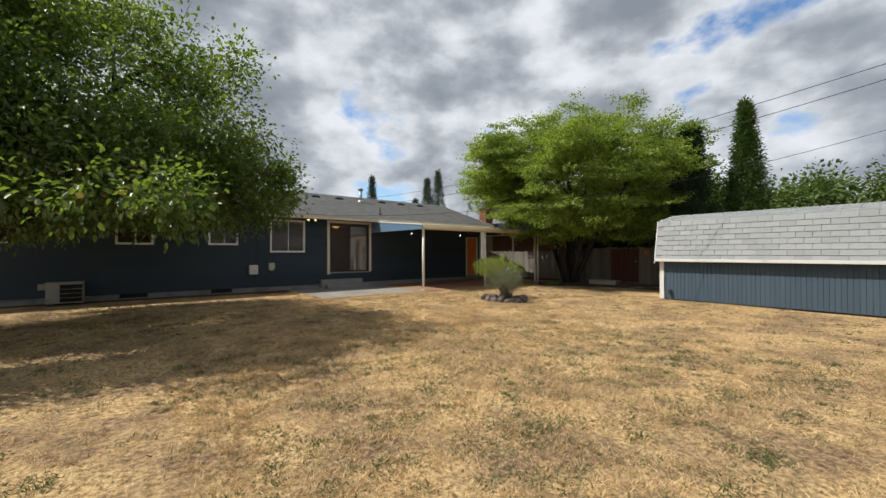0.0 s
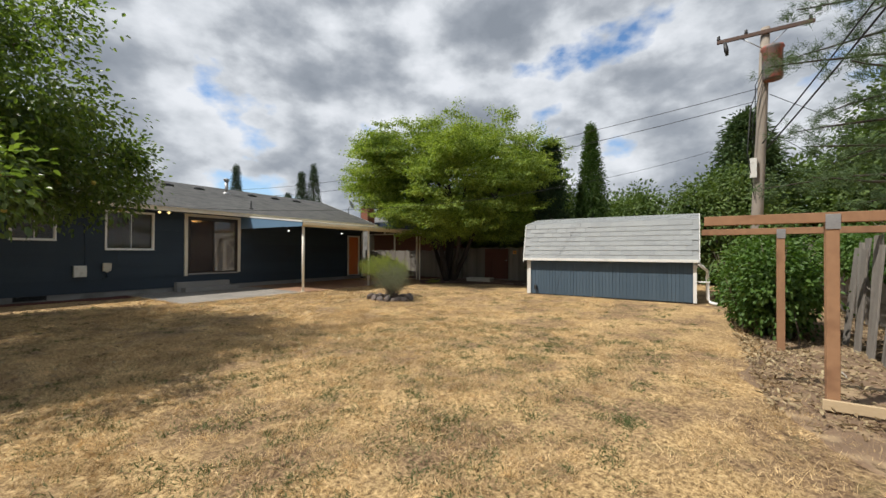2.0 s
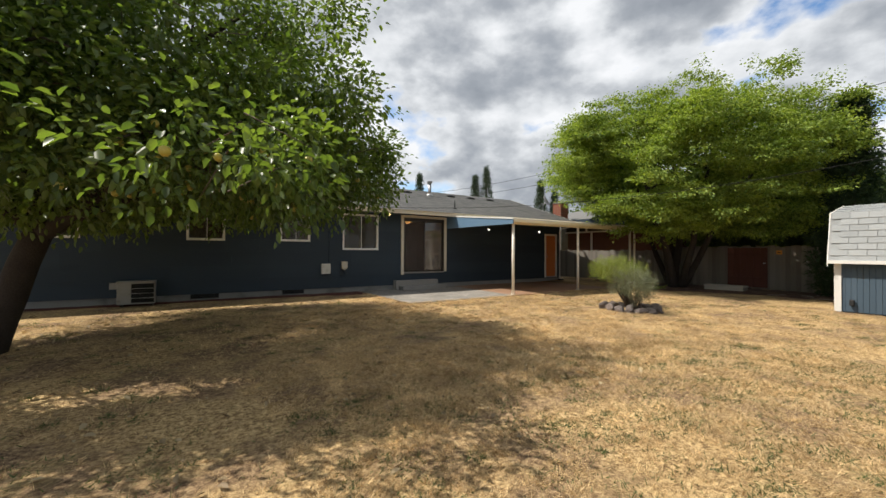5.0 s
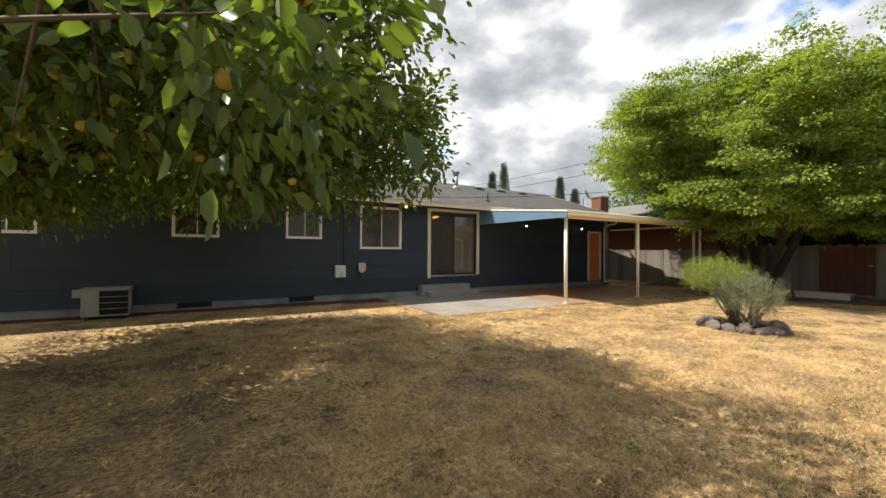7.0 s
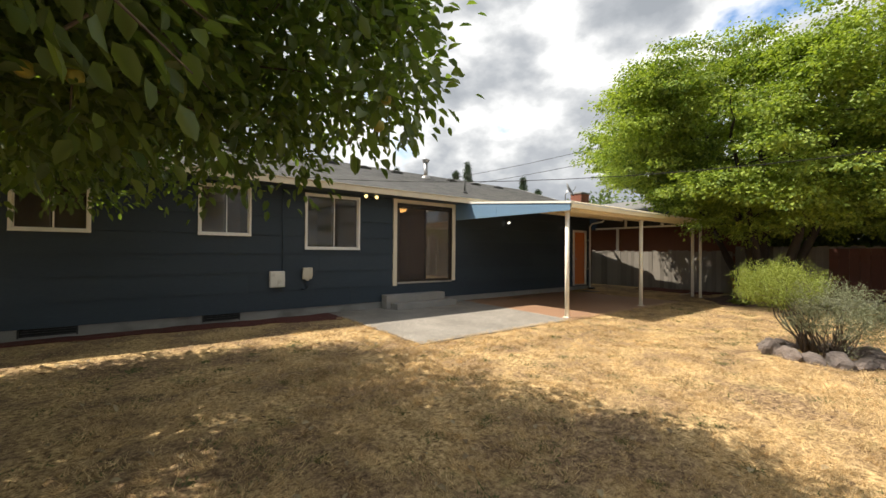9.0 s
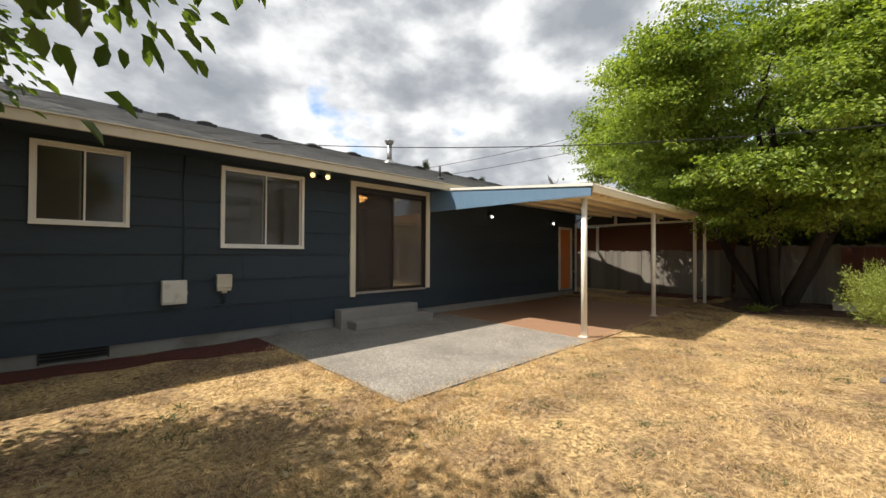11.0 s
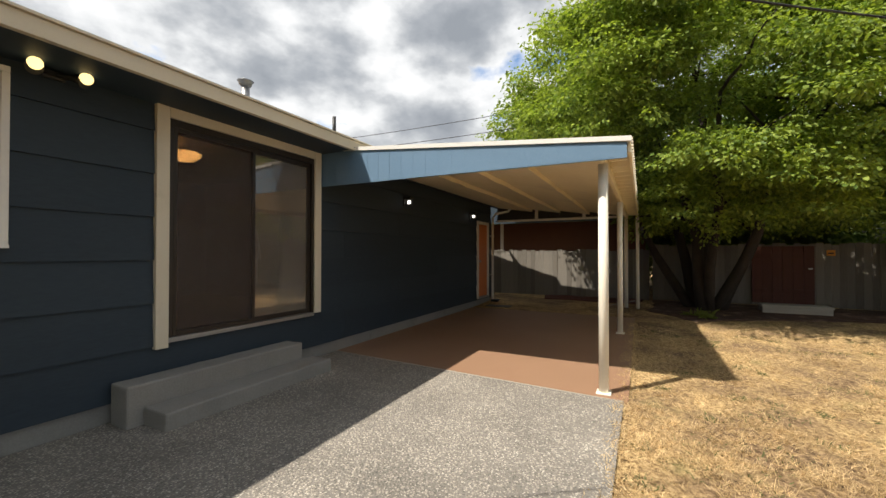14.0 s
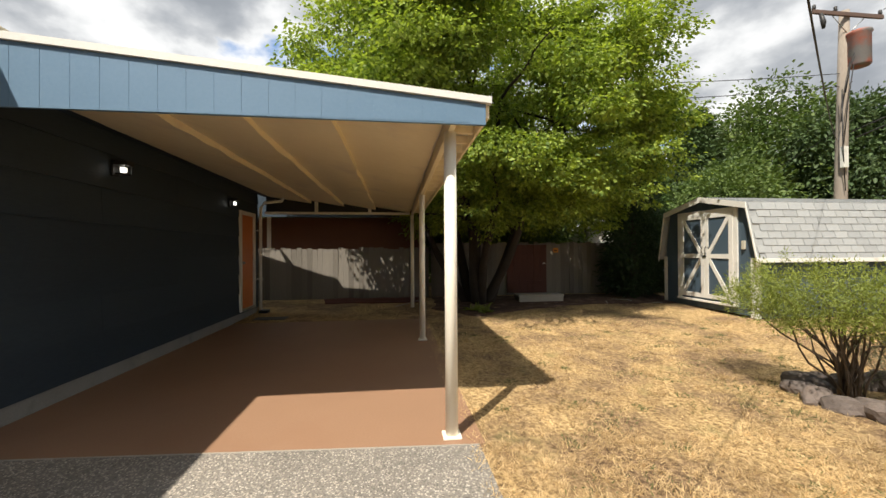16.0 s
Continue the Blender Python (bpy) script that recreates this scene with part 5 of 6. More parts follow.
# ---------------------------------------------------------------- cedar trellis frames
def trellis(x, base_plank):
    t = root("trellis_frame", (x, -0.82, 0.0), "new cedar post-and-beam trellis frame", "trellis", "cedar trellis frames")
    for yy in (-0.82, -3.0):
        pst = part("post", boxes((x - 0.044, x + 0.044, yy - 0.044, yy + 0.044, -0.05, 1.69), bevel=0.004), M_CEDAR, t)
        part("bracket", boxes((x - 0.052, x - 0.046, yy - 0.05, yy + 0.05, 1.63, 1.765), bevel=0.002), M_METAL, pst, "galvanised steel bracket")
    part("beam", boxes((x - 0.044, x + 0.044, -3.3, 0.13, 1.692, 1.782), bevel=0.004), M_CEDAR, t)
    if base_plank:
        part("base_plank", boxes((x - 0.09, x - 0.05, -3.0, -0.74, 0.03, 0.12), bevel=0.004), M_PLANK, t, "pale raw lumber plank")


trellis(4.65, True)
trellis(7.2, False)

# leaning old boards behind the trellis
ob_ = root("old_board_stack", (6.4, -2.2, 0.0), "upright silvered old fence boards with dark streaks", "boards")
for k in range(13):
    bm = boxes((-0.094, 0.094, -0.012, 0.012, 0, 1.6 + rnd.uniform(-.12, .12)), bevel=0.004)
    bmesh.ops.transform(bm, matrix=pose(6.1 + k * 0.18, -1.72 - 0.04 * (k % 3), -0.04, 4 + rnd.uniform(-2, 2), rnd.uniform(-1.5, 1.5), rnd.uniform(-5, 5)), verts=bm.verts[:])
    part("board", bm, M_OLDWOOD, ob_)

# ---------------------------------------------------------------- utility pole and wires
pole = root("utility_pole", (16.33, -1.45, 0.0), "weathered wooden utility pole with crossarm and transformer", "utility pole")
part("shaft", tube(bmesh.new(), [(16.33, -1.40, -0.1), (16.33, -1.5, 3.0), (16.33, -1.62, 6.0), (16.33, -1.72, 8.85)], [0.17, 0.16, 0.145, 0.125], 14), M_POLE, pole)
part("crossarm", boxes((16.14, 16.21, -2.90, -0.40, 8.60, 8.72), bevel=0.006), M_ARM, pole)
part("brace", tube(bmesh.new(), [(16.19, -1.1, 8.6), (16.22, -1.68, 8.1)], 0.014, 6), M_METAL, pole)
part("brace", tube(bmesh.new(), [(16.19, -2.25, 8.6), (16.22, -1.72, 8.1)], 0.014, 6), M_METAL, pole)
part("transformer", lathe(bmesh.new(), 16.05, -1.86, [(0.24, 7.0), (0.27, 7.05), (0.27, 7.95), (0.31, 8.0), (0.29, 8.06), (0.12, 8.1)], 18), M_RUST, pole, "rust-streaked grey transformer can")
part("cutout", tube(bmesh.new(), [(16.12, -0.62, 8.58), (16.08, -0.66, 8.3), (16.1, -0.68, 8.12)], [0.05, 0.07, 0.04], 8), M_BLACK, pole)
for yy in (-0.45, -1.2, -2.8):
    part("insulator", lathe(bmesh.new(), 16.175, yy, [(0.03, 8.72), (0.06, 8.76), (0.04, 8.8), (0.05, 8.85), (0.02, 8.88)], 10), M_BLACK, pole)
for a, b in (((16.02, -1.62, 7.05), (16.12, -1.36, 4.6)), ((16.1, -1.6, 7.2), (16.14, -1.3, 5.3)), ((16.0, -1.7, 7.6), (16.1, -1.42, 6.2)), ((16.1, -1.3, 6.3), (16.12, -1.4, 3.2))):
    mid = (Vector(a) + Vector(b)) / 2 + Vector((-0.08, 0.14, 0))
    part("drop_wire", tube(bmesh.new(), [a, mid, b], 0.014, 5), M_WIRE, pole)
part("meter_box", boxes((16.06, 16.17, -1.46, -1.28, 3.9, 4.55), bevel=0.01), M_GREYBOX, pole)


def wire(a, b, sag, r=0.011, label="sagging black overhead cable"):
    a, b = Vector(a), Vector(b)
    pts = []
    for k in range(25):
        s = k / 24
        p = a.lerp(b, s)
        p.z -= sag * 4 * s * (1 - s)
        pts.append(p)
    w = root("overhead_wire", a, label, "wire", "overhead wires")
    part("cable", tube(bmesh.new(), pts, r, 5), M_WIRE, w)


wire((16.33, -1.6, 6.9), (15.3, 34, 6.4), 1.0)
wire((16.33, -1.6, 6.5), (14.0, 34, 5.8), 1.2)
wire((16.1, -1.6, 5.0), (3.0, -5.0, 10.0), 0.3, 0.02)
wire((16.1, -1.7, 4.8), (3.0, -5.4, 10.2), 0.35, 0.024)
wire((16.1, -2.8, 8.85), (0.0, -9.0, 9.5), 0.4)
wire((16.2, -1.8, 6.6), (30, -12.0, 6.3), 0.4)
wire((16.2, -1.8, 5.4), (30, -9.0, 5.2), 0.4)
wire((3.95, 14.86, 2.93), (16.33, -1.55, 5.3), 1.15, 0.006)

# ---------------------------------------------------------------- plants
def limb(bm, a, b, r0, r1, bend=0.25, n=7, sides=7, seed=0):
    a, b = Vector(a), Vector(b)
    L = (b - a).length
    pts, rad = [], []
    for k in range(n + 1):
        s = k / n
        p = a.lerp(b, s) + bend * L * 0.25 * noise.noise_vector(Vector((seed * 3.7 + s * 2.0, seed, 0.3))) * math.sin(math.pi * min(s * 1.1, 1))
        p.z += bend * L * 0.18 * math.sin(math.pi * s)
        pts.append(p)
        rad.append(r0 + (r1 - r0) * s)
    tube(bm, pts, rad, sides)
    return pts


def shoots(centres, axes, length, per, spread, size, aspect, droop, name, material, fold=0.25, flat=None):
    """Leafy shoots: per leaves along each axis, pointing out and forward."""
    n = len(centres)
    s = rng.uniform(0, 1, (n, per))
    rad = rng.normal(size=(n, per, 3))
    if flat is not None:
        rad[..., 2] *= flat
    base = centres[:, None] + axes[:, None] * (s * length[:, None])[..., None] + rad * spread
    way = axes[:, None] * 0.5 + unit(rad) * 0.9
    way[..., 2] -= droop
    base, way = base.reshape(-1, 3), way.reshape(-1, 3)
    L = size * rng.uniform(0.6, 1.25, len(base))
    up = rng.normal(size=(len(base), 3)) * 0.55 + np.array([0, 0, 1.0])
    return leaf_mesh(name, base, way, L, L * aspect, material, fold, up)


def seg_dist(p, a, b):
    a, b = np.array(a), np.array(b)
    t = np.clip(((p - a) @ (b - a)) / ((b - a) @ (b - a)), 0, 1)
    return np.linalg.norm(p - (a + t[:, None] * (b - a)), axis=1)


def crown_points(n, centre, radii, low, inner=0.5, lumps=0.16, freq=1.5, seed=0.0, taper=0.0, skirt=False, boughs=0, bough=0.7, flat=0.5):
    """Points in an uneven crown, gathered into boughs, denser towards its skin; low squashes the under-side, taper narrows the top."""
    m = boughs or n
    d = unit(rng.normal(size=(m, 3)))
    lump = np.array([noise.noise(Vector(v) * freq + Vector((seed, seed * 2, 0))) + 0.5 * noise.noise(Vector(v) * freq * 2.7 + Vector((seed, 0, 5))) for v in d])
    r = (inner + (1 - inner) * rng.uniform(0, 1, m) ** 0.6) * (1 + lumps * lump)
    wide = np.ones((m, 3))
    k = np.where(d[:, 2] > 0, 1 - taper * d[:, 2], 1.0)
    if skirt:
        k = np.where(d[:, 2] < 0, np.sqrt(1 - np.minimum(np.abs(d[:, 2]), 0.97) ** 4) / np.maximum(np.hypot(d[:, 0], d[:, 1]), 0.25), k)
    wide[:, 0] = wide[:, 1] = k
    p = d * wide * r[:, None] * np.array(radii)
    p[:, 2] = np.where(p[:, 2] < 0, p[:, 2] * low, p[:, 2])
    p = p + np.array(centre)
    if boughs:
        i = rng.integers(0, m, n)
        g = rng.normal(size=(n, 3))
        rad = np.linalg.norm(g[:, :2], axis=1)
        g = g * np.array([bough, bough, bough * flat]) * rng.uniform(0.5, 1.0, (m, 1))[i]
        p, d = p[i] + g - np.array([0, 0, 1]) * (0.16 * bough * rad ** 2)[:, None], unit(d[i] + 0.8 * unit(g))
    return p, d


# apple tree over the lawn
apple = root("apple_tree", (-2.5, 10.2, 0.0), "broad apple tree with dark leaves and yellowing fruit", "tree")
bm = bmesh.new()
tb = (-2.5, 10.2)
limb(bm, (tb[0], tb[1], -0.1), (-1.9, 9.9, 1.7), 0.2, 0.15, 0.12, seed=1, sides=12)
tips = [((1.4, 8.6, 3.0), 0.085), ((0.2, 6.6, 2.6), 0.08), ((-1.5, 11.6, 3.6), 0.08), ((-3.8, 8.4, 3.2), 0.08), ((0.6, 9.6, 5.4), 0.09), ((-1.6, 8.6, 6.2), 0.085), ((-4.2, 11.2, 4.2), 0.07), ((-1.6, 6.4, 3.6), 0.06)]
for k, (tp, r) in enumerate(tips):
    pts = limb(bm, (-1.9, 9.9, 1.6), tp, r * 1.3, r * 0.35, 0.35, 9, seed=k + 2)
    for q in range(5):
        b = pts[3 + q]
        e = Vector(b) + Vector((rnd.uniform(-1, 1), rnd.uniform(-1, 1), rnd.uniform(-.5, .9))) * 1.0
        if e.y < 12.6 and e.x < 2.6 and e.z > 2.0:
            limb(bm, b, e, r * 0.35, 0.008, 0.3, 6, 5, seed=k * 7 + q)
part("trunk", bm, M_SHADEDBARK, apple, "forked trunk and limbs, crown shade put into the dark bark colour")
P, D = crown_points(5200, (-1.0, 10.1, 3.7), (3.4, 4.1, 3.1), 0.58, 0.4, 0.16, 1.6, 1.0, 0.34, True, 300, 0.34, 0.7)
PATH = [((-0.28, 1.95, 1.39), (0.37, 4.62, 1.38)), ((0.37, 4.62, 1.38), (1.42, 6.75, 1.4)), ((1.42, 6.75, 1.4), (2.82, 9.25, 1.37)), ((2.82, 9.25, 1.37), (3.4, 10.3, 1.38))]
P2, D2 = crown_points(1900, (-0.7, 9.3, 2.75), (3.05, 3.3, 0.8), 0.75, 0.3, 0.12, 2.0, 3.0, 0.0, True, 120, 0.36, 0.6)
# a low bough reaching out into the sun
P3, D3 = crown_points(60, (0.05, 5.8, 2.12), (0.85, 0.5, 0.34), 0.9, 0.2, 0.2, 2.0, 11.0)
P4, D4 = crown_points(400, (2.15, 9.4, 2.85), (1.2, 0.95, 0.7), 0.8, 0.3, 0.15, 2.0, 12.0, 0.0, False, 40, 0.26, 0.7)
P, D = np.concatenate([P, P2]), np.concatenate([D, D2])
keep = (P[:, 2] < 2.3 + 3.2 * (P[:, 1] - 6.6) + 0.3 * rng.normal(size=len(P))) & (P[:, 1] > 6.6)
P5, D5 = crown_points(1000, (-0.3, 13.0, 3.5), (2.4, 1.25, 1.2), 0.8, 0.3, 0.15, 2.0, 13.0, 0.0, False, 60, 0.3, 0.7)
P, D = np.concatenate([P[keep], P5[P5[:, 2] > 2.5], P4, P3]), np.concatenate([D[keep], D5[P5[:, 2] > 2.5], D4, D3])
keep = (P[:, 2] > np.where(P[:, 1] < 6.3, 1.72, np.where(P[:, 0] > -1.0, 2.0, 1.82)) + 0.2 * rng.uniform(size=len(P))) & (P[:, 1] < 14.35)
keep &= (P[:, 0] - 1.42) * 0.838 - (P[:, 1] - 6.75) * 0.545 < -0.12
for a, b in PATH:
    keep &= seg_dist(P, a, b) > 0.5
# gaps in the crown that let the sun down to the lawn
sx, sy = P[:, 0] + 0.56 * P[:, 2], P[:, 1] - 0.42 * P[:, 2]
for gx, gy, ga, gb in ((-0.6, 7.4, 1.15, 0.42), (-1.1, 5.9, 0.6, 0.22), (0.6, 5.1, 0.8, 0.2), (2.6, 5.9, 0.35, 0.3), (1.4, 9.2, 0.3, 0.25)):
    keep &= (np.hypot((sx - gx) / ga, (sy - gy + 0.25 * (sx - gx)) / gb) > 1 + 0.25 * rng.normal(size=len(P)))
P, D = P[keep], D[keep]
A = unit(D * np.array([1, 1, 0.5]) + rng.normal(size=D.shape) * 0.45)
A[:, 2] = np.where(P[:, 2] > 4.5, np.abs(A[:, 2]) + 0.5, A[:, 2] - 0.05)
me = shoots(P, unit(A), rng.uniform(0.2, 0.5, len(P)), 21, 0.095, 0.086, 0.62, 0.12, "crown", M_APPLELEAF)
hang(new("crown", me), apple, "dense dark green leaves")
# bearing twigs
bm = bmesh.new()
for k in range(0, len(P), 9):
    a, b = Vector(P[k]), Vector(P[k] + A[k] / np.linalg.norm(A[k]) * 0.42)
    tube(bm, [a - (b - a) * 0.6, a, b], [0.007, 0.006, 0.002], 4, False)
tagged(part("twig_tangle", bm, M_TWIG, apple), kind="stuff")
# apples
ball = bmesh.new()
lathe(ball, 0, 0, [(0.004, -0.028), (0.018, -0.032), (0.031, -0.018), (0.035, 0.002), (0.03, 0.022), (0.016, 0.031), (0.004, 0.024)], 12)
ball = mesh_of("apple", ball, M_APPLE)
low = np.where((P[:, 2] < 2.7) & (P[:, 0] > -1.2) & (P[:, 1] < 9.0) & (P[:, 2] > 2.0))[0]
for k in low[:: max(1, len(low) // 70)][:70]:
    ob = new("apple", ball)
    hang(ob, apple)
    ob.matrix_basis = Matrix.Translation(Vector(P[k]) + Vector((0, 0, -0.15)))

# maple behind the patio cover
maple = root("maple_tree", (15.6, 10.1, 0.08), "large spreading maple with layered yellow-green leaves", "tree")
bm = bmesh.new()
for k, (b0, tp, r) in enumerate((((15.5, 10.2), (14.6, 11.4, 4.6), 0.15), ((15.7, 10.0), (14.2, 8.4, 4.2), 0.14), ((15.8, 10.3), (17.6, 12.0, 5.4), 0.14), ((15.6, 9.9), (16.4, 7.6, 4.8), 0.13), ((15.5, 10.1), (13.2, 10.2, 4.4), 0.12), ((15.7, 10.2), (15.8, 10.4, 6.8), 0.14), ((15.8, 10.4), (17.4, 14.2, 5.4), 0.12))):
    pts = limb(bm, (b0[0], b0[1], 0.0), tp, r, r * 0.3, 0.3, 10, 9, seed=k + 40)
    for q in range(7):
        b = pts[4 + q]
        e = Vector(b) + Vector((rnd.uniform(-1, 1), rnd.uniform(-1, 1), rnd.uniform(0, .7))) * 1.7
        limb(bm, b, e, r * 0.3, 0.01, 0.3, 6, 5, seed=k * 9 + q + 60)
part("trunk", bm, M_SHADEDBARK, maple, "forked multi-stem trunk, crown shade put into the dark bark colour")
P, D = crown_points(4300, (16.0, 10.0, 4.7), (4.6, 4.65, 2.95), 0.78, 0.42, 0.16, 2.4, 4.0, 0.0, False, 280, 0.42, 0.4)
q = (P - [16.0, 10.0, 4.7]) / [4.6, 4.65, 2.95]
h = np.hypot(q[:, 0], q[:, 1])
q *= (np.hypot(h, q[:, 2]) / np.maximum((h ** 2.8 + np.abs(q[:, 2]) ** 2.8) ** (1 / 2.8), 1e-3))[:, None] * 0.97
P = q * [4.6, 4.65, 2.95] + [16.0, 10.0, 4.7]
P2, D2 = crown_points(700, (15.8, 9.8, 2.9), (3.9, 3.6, 0.9), 0.8, 0.45, 0.14, 2.0, 7.0, 0.0, True, 70, 0.45, 0.35)
# a light spray leaning out over the cover
P3, D3 = crown_points(110, (12.3, 11.5, 5.9), (0.9, 0.8, 0.55), 1.0, 0.3, 0.3, 2.0, 17.0)
# the lobe that spreads behind the house corner
P4, D4 = crown_points(520, (17.6, 13.9, 5.3), (2.0, 2.0, 1.5), 0.8, 0.4, 0.16, 2.2, 19.0, 0.0, False, 45, 0.42, 0.4)
P, D = np.concatenate([P, P2, P3, P4]), np.concatenate([D, D2, D3, D4])
keep = ~((P[:, 1] > 13.0) & (P[:, 2] < 4.0)) & (P[:, 2] > 2.0) & ~((P[:, 1] > 11.3) & (P[:, 0] < 16.6) & (P[:, 2] < 2.95)) & ((P[:, 1] < 13.4) | (P[:, 2] > 3.4)) & (P[:, 1] < 16.0) & ((P[:, 1] < 14.6) | ((P[:, 2] > 4.4) & (P[:, 0] > 16.6)))
P, D = P[keep], D[keep]
A = unit(D * np.array([1, 1, 0.25]) + rng.normal(size=D.shape) * 0.3)
me = shoots(P, A, rng.uniform(0.25, 0.5, len(P)), 62, 0.13, 0.073, 0.85, 0.35, "crown", M_MAPLELEAF, 0.2, 0.3)
hang(new("crown", me), maple, "yellow-green layered leaves")


def cone_tree(name, at, height, radius, material, label, n, size, drop=0.3, per=14, bare=0.04, power=0.8, category="conifer"):
    """A conifer: upright trunk, many short sprays in a narrow uneven cone."""
    x, y, z = at
    t = root(name, at, label, category)
    part("trunk", tube(bmesh.new(), [(x, y, z - 0.1), (x + 0.02, y, z + height * 0.5), (x, y, z + height * 0.97)], [radius * 0.1 + 0.04, radius * 0.06 + 0.03, 0.012], 8), M_BARK, t)
    s = rng.uniform(bare, 1.0, n) ** 1.15
    a = rng.uniform(0, 2 * math.pi, n)
    prof = np.clip((1 - s) ** power, 0, 1) * np.clip(s / 0.08 + 0.4, 0, 1)
    r = radius * prof * rng.uniform(0.55, 1.08, n) * (1 + 0.15 * np.sin(3 * a + 9 * s))
    C = np.stack([x + r * np.cos(a), y + r * np.sin(a), z + s * height], 1)
    ax = unit(np.stack([np.cos(a), np.sin(a), np.full(n, drop)], 1) + rng.normal(size=(n, 3)) * 0.2)
    me = shoots(C - ax * 0.1, ax, np.full(n, size * 2.2), per, size * 0.55, size, 0.32, 0.0, "crown", material, 0.2)
    hang(new("crown", me), t)
    return t


cone_tree("arborvitae", (17.75, 4.1, 0), 6.9, 1.1, M_ARBOR, "tall pointed bright green arborvitae behind the shed", 2300, 0.12, 1.5, power=0.95, category="tree")
for at, h, r in (((49.7, 62.7, 0), 18.4, 3.4), ((47.9, 64, 0), 16.8, 3.2), ((46, 65.5, 0), 12.5, 3.2), ((38.5, 70, 0), 17.0, 1.8), ((60, 58, 0), 16.0, 3.4), ((62, 56, 0), 13.6, 3.4)):
    cone_tree("far_conifer", at, h, r, M_CONIFER, "distant dark conifer beyond the roof", 1100, 0.26, -0.25, 14, 0.1, 1.15)
cone_tree("fir_tree", (22.5, -1.7, 0), 7.6, 2.3, M_PINE, "grey-green fir beyond the back fence", 1700, 0.26, 0.1, 14)


def round_tree(name, at, centre, radii, material, label, n, size, per=22, low=0.8, trunk=0.14, seed=2.0, aspect=0.6, flat=None, category="tree", lumps=0.22):
    t = root(name, at, label, category)
    bm = bmesh.new()
    c = Vector(centre)
    for k in range(5):
        e = c + Vector((rnd.uniform(-.6, .6) * radii[0], rnd.uniform(-.6, .6) * radii[1], rnd.uniform(-.2, .6) * radii[2]))
        limb(bm, (at[0] + rnd.uniform(-.1, .1), at[1] + rnd.uniform(-.1, .1), at[2] - 0.1), e, trunk, trunk * 0.2, 0.25, 8, 7, seed=seed + k)
    part("trunk", bm, M_BARK, t)
    P, D = crown_points(n, centre, radii, low, 0.55, lumps, 1.7, seed, 0.1, False, max(30, n // 12), 0.16 * radii[0], 0.6)
    P, D = P[P[:, 2] > at[2] + 0.05], D[P[:, 2] > at[2] + 0.05]
    A = unit(D + rng.normal(size=D.shape) * 0.5)
    me = shoots(P, A, np.full(len(P), size * 3.5), per, size * 1.3, size, aspect, 0.2, "crown", material, 0.2, flat)
    hang(new("crown", me), t)
    return t


round_tree("broadleaf_tree", (30, 5.0, 0), (30, 5.0, 2.4), (3.4, 3.0, 2.0), M_FARLEAF, "green broadleaf tree beyond the fence", 700, 0.26)
round_tree("broadleaf_tree", (24, 2.6, 0), (24, 2.6, 2.3), (2.6, 2.2, 2.1), M_FARLEAF, "green shrub-like tree beyond the fence", 600, 0.2, seed=5)
round_tree("broadleaf_tree", (19.6, -0.7, 0), (19.6, -0.7, 2.5), (1.9, 1.7, 2.1), M_FARLEAF, "bright green tree behind the shed", 900, 0.15, seed=6)
round_tree("broadleaf_tree", (26, -5.5, 0), (26, -5.5, 2.9), (3.4, 3.2, 2.6), M_FARLEAF, "dark green tree beyond the pole", 900, 0.26, seed=8)
round_tree("broadleaf_tree", (25.4, -9.2, 0), (25.4, -9.2, 5.4), (3.6, 3.4, 4.2), M_FARLEAF, "tall pale green tree beyond the back fence", 1500, 0.24, seed=17)
round_tree("broadleaf_tree", (21.8, -9.6, 0), (21.8, -9.6, 4.6), (2.6, 2.6, 3.8), M_PINE, "tall olive green tree beyond the back fence", 1100, 0.22, seed=19)
round_tree("broadleaf_tree", (22, 9, 0), (22, 9, 3.2), (2.6, 3.0, 3.0), M_FARLEAF, "tall green tree behind the fence", 1300, 0.22, seed=9)
round_tree("broadleaf_tree", (23, 13.5, 0), (23, 13.5, 3.4), (2.4, 3.0, 3.0), M_FARLEAF, "green tree behind the neighbouring house", 500, 0.24, seed=10)
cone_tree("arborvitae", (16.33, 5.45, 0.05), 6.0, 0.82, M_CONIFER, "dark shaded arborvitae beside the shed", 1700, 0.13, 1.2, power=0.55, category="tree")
round_tree("broadleaf_tree", (40, 30, 0), (40, 30, 3.2), (5, 5, 3.4), M_FARLEAF, "distant green tree beyond the roof", 500, 0.4, seed=12)
round_tree("broadleaf_tree", (35, 17, 0), (35, 17, 3.4), (4, 5, 3.6), M_FARLEAF, "green tree far behind the maple", 600, 0.36, seed=13)

